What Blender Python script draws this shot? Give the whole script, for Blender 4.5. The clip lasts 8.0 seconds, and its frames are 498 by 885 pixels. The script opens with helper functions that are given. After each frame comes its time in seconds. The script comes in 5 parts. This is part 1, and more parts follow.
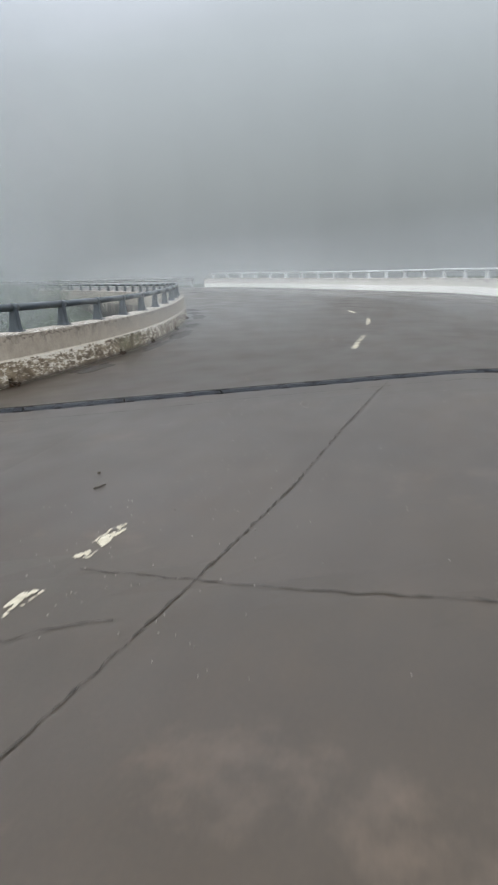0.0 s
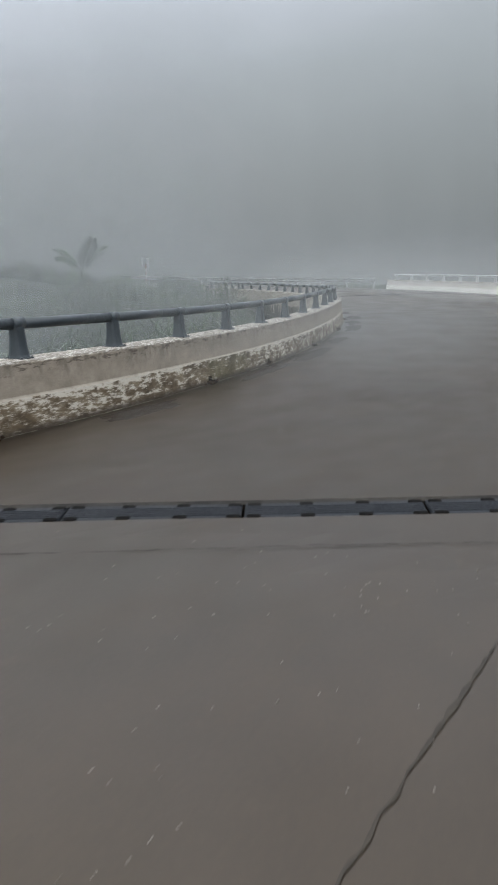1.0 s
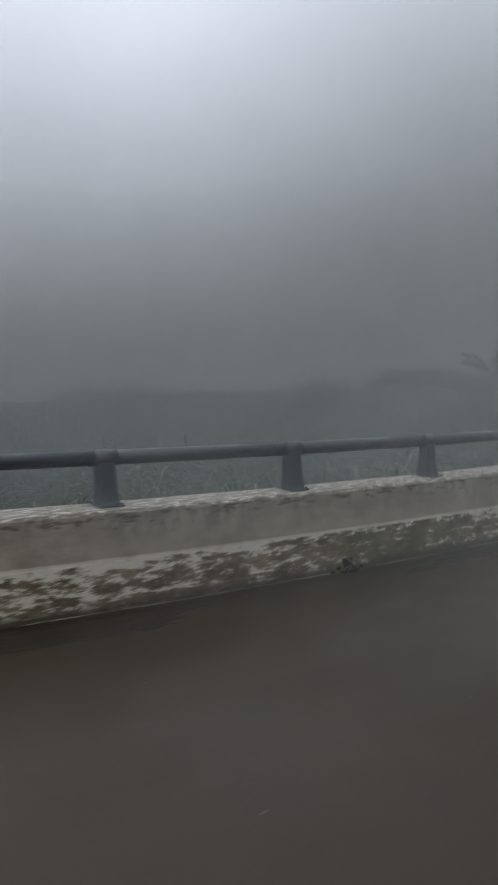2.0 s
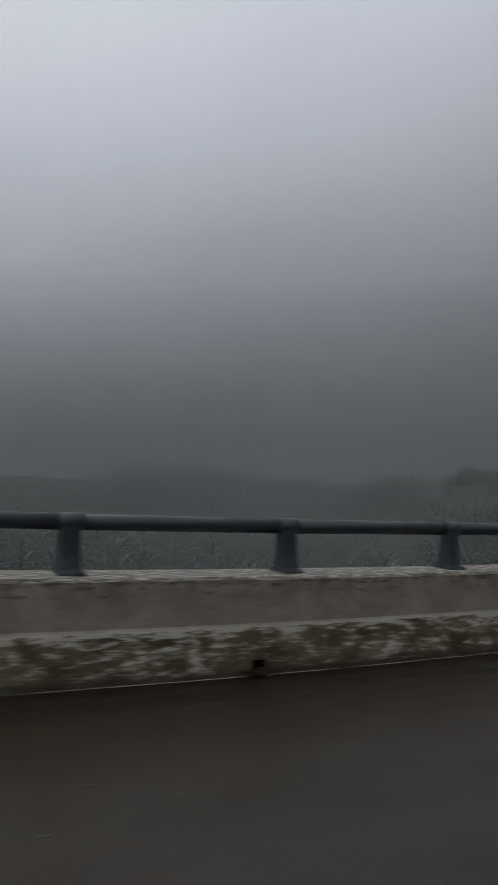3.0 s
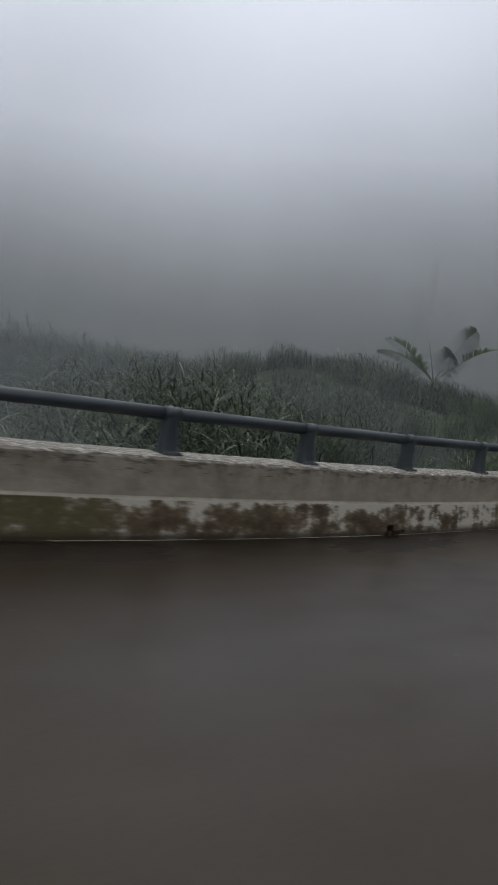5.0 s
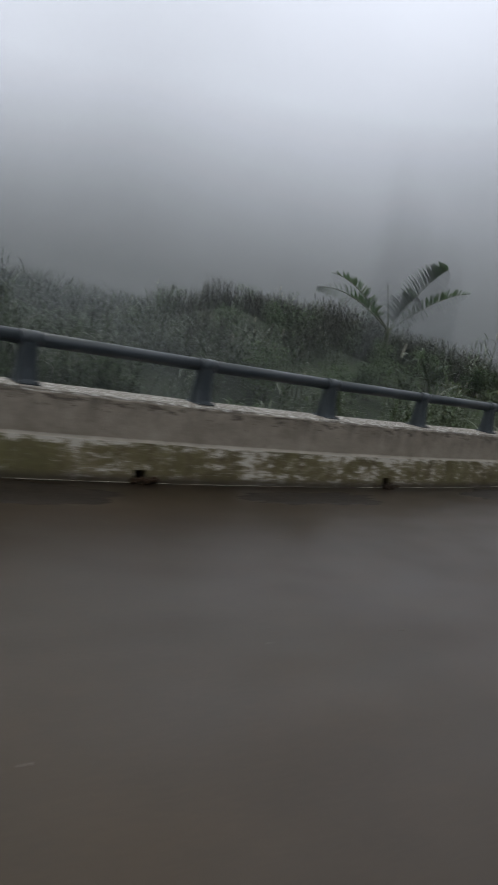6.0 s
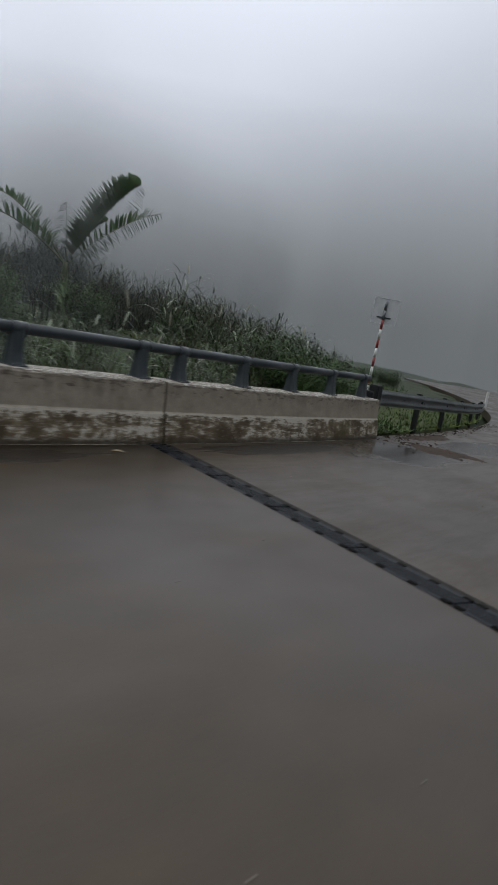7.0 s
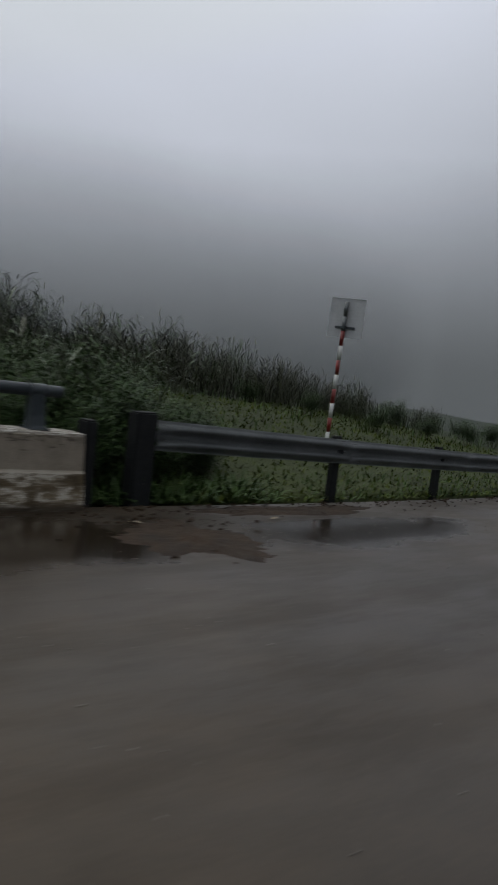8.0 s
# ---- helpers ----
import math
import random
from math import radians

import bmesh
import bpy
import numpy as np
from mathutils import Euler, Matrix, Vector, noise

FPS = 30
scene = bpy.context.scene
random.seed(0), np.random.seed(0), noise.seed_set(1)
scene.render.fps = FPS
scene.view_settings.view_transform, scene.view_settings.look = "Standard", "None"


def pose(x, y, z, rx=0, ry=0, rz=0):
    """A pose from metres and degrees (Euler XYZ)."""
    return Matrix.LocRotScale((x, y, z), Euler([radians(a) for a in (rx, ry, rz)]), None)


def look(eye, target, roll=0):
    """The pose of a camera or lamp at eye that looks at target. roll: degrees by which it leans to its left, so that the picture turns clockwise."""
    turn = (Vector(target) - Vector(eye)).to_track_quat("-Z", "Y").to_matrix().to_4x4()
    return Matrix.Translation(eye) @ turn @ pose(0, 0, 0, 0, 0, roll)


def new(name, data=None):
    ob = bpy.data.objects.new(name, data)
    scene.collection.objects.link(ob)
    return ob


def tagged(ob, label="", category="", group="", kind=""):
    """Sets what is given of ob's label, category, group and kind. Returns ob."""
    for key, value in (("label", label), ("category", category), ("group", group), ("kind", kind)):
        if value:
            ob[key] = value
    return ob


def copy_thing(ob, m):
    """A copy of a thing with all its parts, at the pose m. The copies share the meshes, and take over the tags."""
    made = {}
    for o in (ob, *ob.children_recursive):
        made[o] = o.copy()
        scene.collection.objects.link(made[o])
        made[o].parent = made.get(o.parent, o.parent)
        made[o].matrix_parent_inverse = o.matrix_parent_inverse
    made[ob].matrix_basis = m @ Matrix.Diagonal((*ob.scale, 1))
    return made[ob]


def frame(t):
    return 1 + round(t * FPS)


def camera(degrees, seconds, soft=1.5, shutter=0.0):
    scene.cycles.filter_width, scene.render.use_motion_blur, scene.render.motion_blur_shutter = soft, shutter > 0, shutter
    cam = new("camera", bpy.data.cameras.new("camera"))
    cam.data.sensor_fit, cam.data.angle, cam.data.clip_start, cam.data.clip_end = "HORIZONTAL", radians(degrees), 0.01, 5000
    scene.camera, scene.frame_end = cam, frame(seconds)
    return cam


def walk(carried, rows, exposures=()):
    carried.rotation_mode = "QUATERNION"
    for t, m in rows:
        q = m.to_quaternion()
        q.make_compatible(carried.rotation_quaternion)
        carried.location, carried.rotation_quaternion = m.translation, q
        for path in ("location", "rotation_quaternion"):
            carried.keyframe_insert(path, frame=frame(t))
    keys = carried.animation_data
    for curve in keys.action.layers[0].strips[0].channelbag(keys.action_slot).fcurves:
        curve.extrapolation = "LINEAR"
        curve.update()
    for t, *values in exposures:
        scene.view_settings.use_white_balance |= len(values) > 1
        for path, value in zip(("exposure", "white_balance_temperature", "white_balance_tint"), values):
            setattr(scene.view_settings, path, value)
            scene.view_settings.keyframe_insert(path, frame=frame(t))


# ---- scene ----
cam = camera(35.29, 8.0, soft=1.6, shutter=0.2)
# seconds, eye x y z, yaw, pitch, roll
PATH = [
    (0.0, 6.431, -12.382, 2.341, 11.27, -15.21, -2.32),
    (0.5, 6.474, -10.098, 2.313, 20.33, -13.67, -1.80),
    (0.8, 6.420, -8.400, 2.225, 24.45, -14.28, -1.60),
    (1.0, 6.366, -7.239, 2.158, 25.10, -14.85, -1.63),
    (1.3, 6.345, -5.441, 2.109, 30.31, -13.26, -1.97),
    (1.5, 6.259, -4.080, 2.065, 38.46, -11.38, -3.10),
    (1.7, 6.257, -2.832, 2.032, 46.72, -9.53, -3.26),
    (2.8, 5.719, 7.390, 1.336, 72.90, -0.43, 1.00),
    (2.9, 5.665, 8.304, 1.290, 71.32, 0.27, 1.12),
    (3.0, 5.615, 9.222, 1.248, 70.44, 0.66, 1.36),
    (3.2, 5.530, 11.064, 1.175, 69.80, 0.81, 1.65),
    (3.5, 5.379, 13.903, 1.094, 71.81, -0.14, 2.18),
    (3.8, 4.906, 16.636, 0.990, 73.02, -1.58, 3.30),
    (4.0, 4.433, 18.386, 0.913, 72.45, -2.32, 4.34),
    (4.2, 3.923, 20.216, 0.818, 71.56, -3.35, 4.93),
    (4.5, 3.155, 23.043, 0.677, 72.59, -4.67, 5.22),
    (4.7, 2.488, 24.970, 0.600, 72.82, -5.77, 5.97),
    (5.8, -1.991, 35.451, -0.062, 83.75, -9.69, 9.35),
    (6.0, -3.084, 37.288, -0.157, 83.39, -9.89, 9.67),
    (6.2, -4.121, 39.078, -0.255, 81.68, -9.77, 10.21),
    (6.4, -5.230, 40.965, -0.372, 80.75, -9.45, 9.89),
    (6.5, -5.817, 41.904, -0.428, 79.97, -9.40, 10.64),
    (6.8, -7.672, 44.651, -0.605, 76.72, -9.11, 10.69),
    (7.0, -8.894, 46.218, -0.678, 77.60, -9.39, 9.85),
    (7.2, -10.232, 47.889, -0.757, 80.33, -9.28, 8.97),
    (7.5, -12.473, 50.411, -0.849, 86.53, -8.19, 8.35),
    (7.8, -14.814, 52.939, -0.976, 91.91, -6.66, 6.32),
    (8.0, -16.328, 54.716, -1.066, 94.76, -5.88, 6.40),
]


def aim(x, y, z, yaw, pitch, roll):
    a, b = radians(yaw + 90), radians(pitch)
    way = Vector((math.cos(b) * math.cos(a), math.cos(b) * math.sin(a), math.sin(b)))
    eye = Vector((x, y, z))
    return look(eye, eye + way, roll)


walk(cam, [(r[0], aim(*r[1:])) for r in PATH],
     exposures=[(0.0, 1.72), (0.5, 1.29), (1.0, 1.42), (1.5, 0.98), (1.7, 0.74), (2.8, -0.30), (3.0, -0.33), (3.5, -0.09), (4.0, 0.0), (4.5, 0.09), (6.0, 0.31), (6.5, 0.22), (7.0, 0.28), (7.5, 0.0), (8.0, -0.24)])

# ---------------------------------------------------------------- world and light
SUN_AZ, SUN_EL = radians(240), radians(52)
world = bpy.data.worlds.new("foggy_sky")
scene.world = world
world.use_nodes = True
wn, wl = world.node_tree.nodes, world.node_tree.links
wn.clear()
w_out = wn.new("ShaderNodeOutputWorld")
w_sky = wn.new("ShaderNodeTexSky")
w_sky.sky_type, w_sky.sun_disc = "NISHITA", False
w_sky.sun_elevation, w_sky.sun_rotation = SUN_EL, radians(90) - SUN_AZ
w_bg1 = wn.new("ShaderNodeBackground")
w_bg1.inputs["Strength"].default_value = 0.05
wl.new(w_sky.outputs["Color"], w_bg1.inputs["Color"])
w_tc = wn.new("ShaderNodeTexCoord")
w_sep = wn.new("ShaderNodeSeparateXYZ")
wl.new(w_tc.outputs["Generated"], w_sep.inputs[0])
w_glow = wn.new("ShaderNodeVectorMath")
w_glow.operation = "DOT_PRODUCT"
w_glow.inputs[1].default_value = (math.cos(SUN_AZ), math.sin(SUN_AZ), 0)
wl.new(w_tc.outputs["Generated"], w_glow.inputs[0])
w_m1 = wn.new("ShaderNodeMath")
w_m1.operation = "MULTIPLY_ADD"
w_m1.inputs[1].default_value = 0.34
wl.new(w_glow.outputs["Value"], w_m1.inputs[0])
wl.new(w_sep.outputs["Z"], w_m1.inputs[2])
w_noise = wn.new("ShaderNodeTexNoise")
w_noise.inputs["Scale"].default_value = 1.1
w_noise.inputs["Detail"].default_value = 1
wl.new(w_tc.outputs["Generated"], w_noise.inputs["Vector"])
w_m2 = wn.new("ShaderNodeMath")
w_m2.operation = "MULTIPLY_ADD"
w_m2.inputs[1].default_value = 0.07
wl.new(w_noise.outputs["Fac"], w_m2.inputs[0])
wl.new(w_m1.outputs[0], w_m2.inputs[2])
w_ramp = wn.new("ShaderNodeValToRGB")
w_ramp.color_ramp.interpolation = "B_SPLINE"
w_m3 = wn.new("ShaderNodeMath")
w_m3.operation = "MULTIPLY_ADD"
w_m3.inputs[1].default_value, w_m3.inputs[2].default_value = 1 / 1.3, 0.3 / 1.3
wl.new(w_m2.outputs[0], w_m3.inputs[0])
SKY = ((-0.30, (0.090, 0.100, 0.100)), (-0.20, (0.116, 0.128, 0.130)), (-0.10, (0.150, 0.162, 0.168)), (0.0, (0.188, 0.202, 0.213)), (0.05, (0.209, 0.224, 0.243)),
       (0.15, (0.307, 0.326, 0.364)), (0.27, (0.463, 0.492, 0.552)), (0.41, (0.685, 0.725, 0.815)), (0.60, (0.90, 0.945, 1.06)), (1.0, (0.97, 1.03, 1.17)))
w_ramp.color_ramp.elements[0].position = 0.0
w_ramp.color_ramp.elements[0].color = (*SKY[0][1], 1)
w_ramp.color_ramp.elements[1].position = 1.0
w_ramp.color_ramp.elements[1].color = (*SKY[-1][1], 1)
for at_z, col in SKY[1:-1]:
    w_ramp.color_ramp.elements.new((at_z + 0.3) / 1.3).color = (*col, 1)
wl.new(w_m3.outputs[0], w_ramp.inputs["Fac"])
w_bg2 = wn.new("ShaderNodeBackground")
w_bg2.inputs["Strength"].default_value = 1.0
wl.new(w_ramp.outputs["Color"], w_bg2.inputs["Color"])
w_mix = wn.new("ShaderNodeMixShader")
w_mix.inputs["Fac"].default_value = 0.93
wl.new(w_bg1.outputs[0], w_mix.inputs[1])
wl.new(w_bg2.outputs[0], w_mix.inputs[2])
wl.new(w_mix.outputs[0], w_out.inputs["Surface"])

sun = new("sun", bpy.data.lights.new("sun", "SUN"))
sun.data.energy, sun.data.angle, sun.data.color = 0.6, radians(40), (1.0, 0.97, 0.93)
sun.matrix_basis = look((0, 0, 60), (-math.cos(SUN_AZ) * math.cos(SUN_EL), -math.sin(SUN_AZ) * math.cos(SUN_EL), 60 - math.sin(SUN_EL)))


# ---------------------------------------------------------------- materials
def mat(name, color, rough=0.7, metal=0.0, spec=0.5):
    m = bpy.data.materials.new(name)
    m.use_nodes = True
    b = m.node_tree.nodes["Principled BSDF"]
    b.inputs["Base Color"].default_value = (*color, 1)
    b.inputs["Roughness"].default_value = rough
    b.inputs["Metallic"].default_value = metal
    b.inputs["Specular IOR Level"].default_value = spec
    return m


def node(m, kind, **values):
    n = m.node_tree.nodes.new(kind)
    for k, v in values.items():
        n.inputs[k].default_value = v
    return n


def link(m, a, b):
    m.node_tree.links.new(a, b)


def bsdf(m):
    return m.node_tree.nodes["Principled BSDF"]


def coords(m, kind="Object", scale=(1, 1, 1)):
    tc = m.node_tree.nodes.new("ShaderNodeTexCoord")
    mp = m.node_tree.nodes.new("ShaderNodeMapping")
    mp.inputs["Scale"].default_value = scale
    link(m, tc.outputs[kind], mp.inputs["Vector"])
    return mp.outputs["Vector"]


def noise_of(m, vec, scale, detail=4, rough=0.55):
    n = node(m, "ShaderNodeTexNoise", Scale=scale, Detail=detail, Roughness=rough)
    link(m, vec, n.inputs["Vector"])
    return n.outputs["Fac"]


def ramp(m, fac, *stops):
    r = m.node_tree.nodes.new("ShaderNodeValToRGB")
    e = r.color_ramp.elements
    e[0].position, e[0].color = stops[0][0], (*stops[0][1], 1)
    e[1].position, e[1].color = stops[-1][0], (*stops[-1][1], 1)
    for p, c in stops[1:-1]:
        e.new(p).color = (*c, 1)
    link(m, fac, r.inputs["Fac"])
    return r.outputs["Color"]


def grey(v):
    return (v, v, v)


def mixed(m, fac, a, b, blend="MIX"):
    n = m.node_tree.nodes.new("ShaderNodeMix")
    n.data_type, n.blend_type = "RGBA", blend
    for sock, v in ((n.inputs[0], fac), (n.inputs[6], a), (n.inputs[7], b)):
        if isinstance(v, (tuple, float, int)):
            sock.default_value = (*v, 1) if isinstance(v, tuple) else v
        else:
            link(m, v, sock)
    return n.outputs[2]


def maths(m, op, a, b=0.0):
    n = m.node_tree.nodes.new("ShaderNodeMath")
    n.operation = op
    for sock, v in ((n.inputs[0], a), (n.inputs[1], b)):
        if isinstance(v, (float, int)):
            sock.default_value = v
        else:
            link(m, v, sock)
    return n.outputs[0]


def bump(m, height, strength=0.3, distance=0.01):
    n = node(m, "ShaderNodeBump", Strength=strength, Distance=distance)
    link(m, height, n.inputs["Height"])
    link(m, n.outputs["Normal"], bsdf(m).inputs["Normal"])


def road_material(name, dark, light, wet, pools=(), edge=False, patch=None, spec=0.29):
    """Wet road: broad stains, dragged streaks, fine aggregate; the pools (s, off, half-length, half-width) stand in a film of water."""
    m = mat(name, dark, spec=spec)
    v = coords(m, "UV")
    big = noise_of(m, v, 0.35, 4)
    fine = noise_of(m, v, 34, 5, 0.7)
    drag = noise_of(m, coords(m, "UV", (0.25, 1.3, 1)), 1.6, 5, 0.6)
    c = mixed(m, ramp(m, big, (0.35, grey(0)), (0.65, grey(1))), dark, light)
    c = mixed(m, ramp(m, drag, (0.45, grey(0)), (0.70, grey(0.28))), c, tuple(x * 0.7 for x in dark))
    pale = ramp(m, noise_of(m, coords(m, "UV", (0.8, 0.8, 1)), 1.1, 7, 0.7), (0.58, grey(0)), (0.76, grey(0.30 if patch else 0.10)))
    c = mixed(m, pale, c, patch or (light[0] * 2.2, light[1] * 2.1, light[2] * 2.0))
    mott = noise_of(m, coords(m, "UV", (0.8, 1.1, 1)), 1.9, 7, 0.68)
    c = mixed(m, 1.0, c, ramp(m, mott, (0.33, grey(0.80)), (0.50, grey(1.0)), (0.68, (1.28, 1.24, 1.20))), "MULTIPLY")
    if edge:
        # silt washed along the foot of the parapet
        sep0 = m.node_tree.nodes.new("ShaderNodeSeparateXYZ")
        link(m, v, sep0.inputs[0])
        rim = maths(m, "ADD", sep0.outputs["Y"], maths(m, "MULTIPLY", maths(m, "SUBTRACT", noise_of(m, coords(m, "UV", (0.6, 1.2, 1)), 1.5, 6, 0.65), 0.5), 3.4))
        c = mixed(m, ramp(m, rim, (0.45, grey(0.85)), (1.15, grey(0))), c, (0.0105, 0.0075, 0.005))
        # browner, darker and less glossy over the first stretch, to lower its brightness; fades out further on
        early = ramp(m, maths(m, "MULTIPLY", maths(m, "ADD", sep0.outputs["X"], maths(m, "MULTIPLY", big, 6.0)), 0.01), (0.31, grey(1)), (0.46, grey(0)))
        c = mixed(m, early, c, mixed(m, 0.55, c, (0.0135, 0.0098, 0.0066)))
        link(m, maths(m, "SUBTRACT", spec, maths(m, "MULTIPLY", early, spec * 0.24)), bsdf(m).inputs["Specular IOR Level"])
    c = mixed(m, ramp(m, fine, (0.45, grey(0)), (0.8, grey(0.45))), c, tuple(min(1, x * 1.7) for x in light))
    r = ramp(m, noise_of(m, coords(m, "UV", (0.6, 1.0, 1)), 0.9, 2, 0.5), (0.28, grey(wet - 0.02)), (0.50, grey(wet + 0.05)), (0.72, grey(wet + 0.14)))
    if pools:
        sep = m.node_tree.nodes.new("ShaderNodeSeparateXYZ")
        link(m, v, sep.inputs[0])
        film = None
        rag = maths(m, "MULTIPLY", maths(m, "SUBTRACT", noise_of(m, v, 0.9, 5, 0.6), 0.5), 1.6)
        for s, o, rs, ro in pools:
            a = maths(m, "DIVIDE", maths(m, "SUBTRACT", sep.outputs["X"], s), rs)
            b = maths(m, "DIVIDE", maths(m, "SUBTRACT", sep.outputs["Y"], o), ro)
            d = maths(m, "SQRT", maths(m, "ADD", maths(m, "MULTIPLY", a, a), maths(m, "MULTIPLY", b, b)))
            k = ramp(m, maths(m, "ADD", d, rag), (0.55, grey(1)), (1.0, grey(0)))
            film = k if film is None else maths(m, "MAXIMUM", film, k)
        # brown tracks dragged along the road
        track = noise_of(m, coords(m, "UV", (0.4, 1.6, 1)), 1.4, 7, 0.7)
        c = mixed(m, ramp(m, track, (0.48, grey(0)), (0.66, grey(0.30))), c, (0.013, 0.0085, 0.005))
        c = mixed(m, ramp(m, track, (0.30, grey(0.22)), (0.44, grey(0))), c, (0.062, 0.046, 0.031))
        r = maths(m, "ADD", r, ramp(m, track, (0.44, grey(0)), (0.60, grey(0.08))))
        r = mixed(m, film, r, grey(0.15))
        c = mixed(m, film, c, tuple(x * 0.8 for x in dark))
        fine = maths(m, "MULTIPLY", fine, maths(m, "SUBTRACT", 1.0, film))
    link(m, c, bsdf(m).inputs["Base Color"])
    link(m, r, bsdf(m).inputs["Roughness"])
    # a silty film of water
    bsdf(m).inputs["Specular Tint"].default_value = (1.0, 0.86, 0.72, 1)
    bump(m, fine, 0.14, 0.003)
    return m


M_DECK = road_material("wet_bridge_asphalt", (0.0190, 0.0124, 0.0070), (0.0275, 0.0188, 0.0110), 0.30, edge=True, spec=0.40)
M_SLAB = road_material("wet_concrete_slab", (0.0118, 0.0082, 0.0049), (0.0185, 0.0134, 0.0085), 0.34, spec=0.52, patch=(0.15, 0.108, 0.084))
M_FAR = road_material("wet_muddy_asphalt", (0.0200, 0.0142, 0.0090), (0.043, 0.0315, 0.0210), 0.30, spec=0.34, pools=((58.4, 1.5, 2.3, 1.1), (62.8, 1.7, 2.9, 0.8)))


def parapet_material(name, paint, keep, bare_a, bare_b):
    """Raw concrete above, peeling paint over tan and brown grime on the lower face, a chipped white cap. UV: metres along, metres up the face."""
    m = mat(name, (0.2, 0.19, 0.17), 0.7, spec=0.35)
    uv = coords(m, "UV")
    sep = m.node_tree.nodes.new("ShaderNodeSeparateXYZ")
    link(m, uv, sep.inputs[0])
    v = sep.outputs["Y"]
    blot = noise_of(m, coords(m, "UV", (1.0, 1.5, 1)), 2.3, 10, 0.66)
    flake = noise_of(m, coords(m, "UV", (1.0, 1.4, 1)), 14, 6, 0.7)
    wide = noise_of(m, coords(m, "UV", (0.30, 0.2, 1)), 1.0, 2, 0.5)
    drip = noise_of(m, coords(m, "UV", (7, 0.8, 1)), 1.3, 5, 0.65)
    fine = noise_of(m, uv, 70, 4, 0.6)
    # how far the paint is gone: most at mid height, in ragged flakes
    scale = noise_of(m, coords(m, "UV", (0.55, 1.9, 1)), 8.5, 8, 0.74)
    coarse = maths(m, "ADD", maths(m, "MULTIPLY", blot, 0.66), maths(m, "ADD", maths(m, "MULTIPLY", drip, 0.18), maths(m, "MULTIPLY", flake, 0.16)))
    fretted = maths(m, "ADD", maths(m, "MULTIPLY", blot, 0.24), maths(m, "ADD", maths(m, "MULTIPLY", drip, 0.10), maths(m, "MULTIPLY", scale, 0.66)))
    # small flakes on the first stretch and the last, broad patches between
    stretch = ramp(m, maths(m, "MULTIPLY", sep.outputs["X"], 0.01), (0.19, grey(1)), (0.23, grey(0)), (0.345, grey(0)), (0.38, grey(0.75)))
    gone = mixed(m, stretch, coarse, fretted)
    gone = maths(m, "ADD", gone, maths(m, "MULTIPLY", maths(m, "SUBTRACT", wide, 0.5), 0.28))
    high = maths(m, "MULTIPLY", maths(m, "MAXIMUM", maths(m, "SUBTRACT", v, 0.34), 0.0), -0.7)
    gone = maths(m, "ADD", gone, maths(m, "SUBTRACT", high, keep))
    bareness = ramp(m, gone, (0.455, grey(0)), (0.475, grey(0.7)), (0.52, grey(1)))
    tan, brown, green = (0.150, 0.112, 0.066), (0.052, 0.035, 0.017), (0.082, 0.078, 0.028)
    grime = mixed(m, ramp(m, blot, (0.42, grey(0)), (0.60, grey(1))), tan, brown)
    grime = mixed(m, ramp(m, wide, (0.54, grey(0)), (0.66, grey(0.75))), grime, green)
    moss = ramp(m, maths(m, "MULTIPLY", sep.outputs["X"], 0.01), (0.34, grey(0)), (0.375, grey(0.5)), (0.45, grey(0.5)), (0.48, grey(0.05)))
    grime = mixed(m, maths(m, "MULTIPLY", moss, ramp(m, drip, (0.35, grey(0.3)), (0.6, grey(1)))), grime, (0.155, 0.145, 0.055))
    grime = mixed(m, ramp(m, flake, (0.4, grey(0.0)), (0.7, grey(0.5))), grime, brown)
    lower = mixed(m, bareness, mixed(m, flake, tuple(x * 0.66 for x in paint), paint), grime)
    # bare upper face with a few dark runs from the cap
    bare = mixed(m, ramp(m, blot, (0.35, grey(0)), (0.68, grey(1))), bare_b, bare_a)
    bare = mixed(m, ramp(m, flake, (0.5, grey(0)), (0.75, grey(0.35))), bare, tuple(x * 0.55 for x in bare_a))
    down = ramp(m, v, (0.55, grey(0.15)), (0.82, grey(1)))
    runs = ramp(m, maths(m, "ADD", maths(m, "MULTIPLY", noise_of(m, coords(m, "UV", (2.2, 1.0, 1)), 2.0, 8, 0.74), 0.7), maths(m, "MULTIPLY", blot, 0.3)), (0.49, grey(0)), (0.60, grey(0.7)))
    bare = mixed(m, maths(m, "MULTIPLY", runs, down), bare, (0.050, 0.039, 0.028))
    chips = ramp(m, maths(m, "ADD", maths(m, "MULTIPLY", scale, 0.6), maths(m, "MULTIPLY", v, 0.5)), (0.70, grey(0)), (0.735, grey(0.8)))
    bare = mixed(m, chips, bare, (0.060, 0.046, 0.034))
    cap = mixed(m, ramp(m, noise_of(m, coords(m, "UV", (1.6, 5, 1)), 5, 8, 0.75), (0.40, grey(0)), (0.50, grey(1))), (0.60, 0.58, 0.54), (0.135, 0.115, 0.092))
    up = ramp(m, v, (0.425, grey(0)), (0.435, grey(1)))
    ledge = ramp(m, maths(m, "ADD", v, maths(m, "MULTIPLY", drip, 0.10)), (0.47, grey(1)), (0.515, grey(0)))
    upper = mixed(m, maths(m, "MULTIPLY", ledge, 0.7), bare, tuple(x * 0.75 for x in paint))
    on_cap = ramp(m, maths(m, "ADD", v, maths(m, "MULTIPLY", blot, 0.05)), (0.855, grey(0)), (0.865, grey(1)))
    c = mixed(m, on_cap, mixed(m, up, lower, upper), cap)
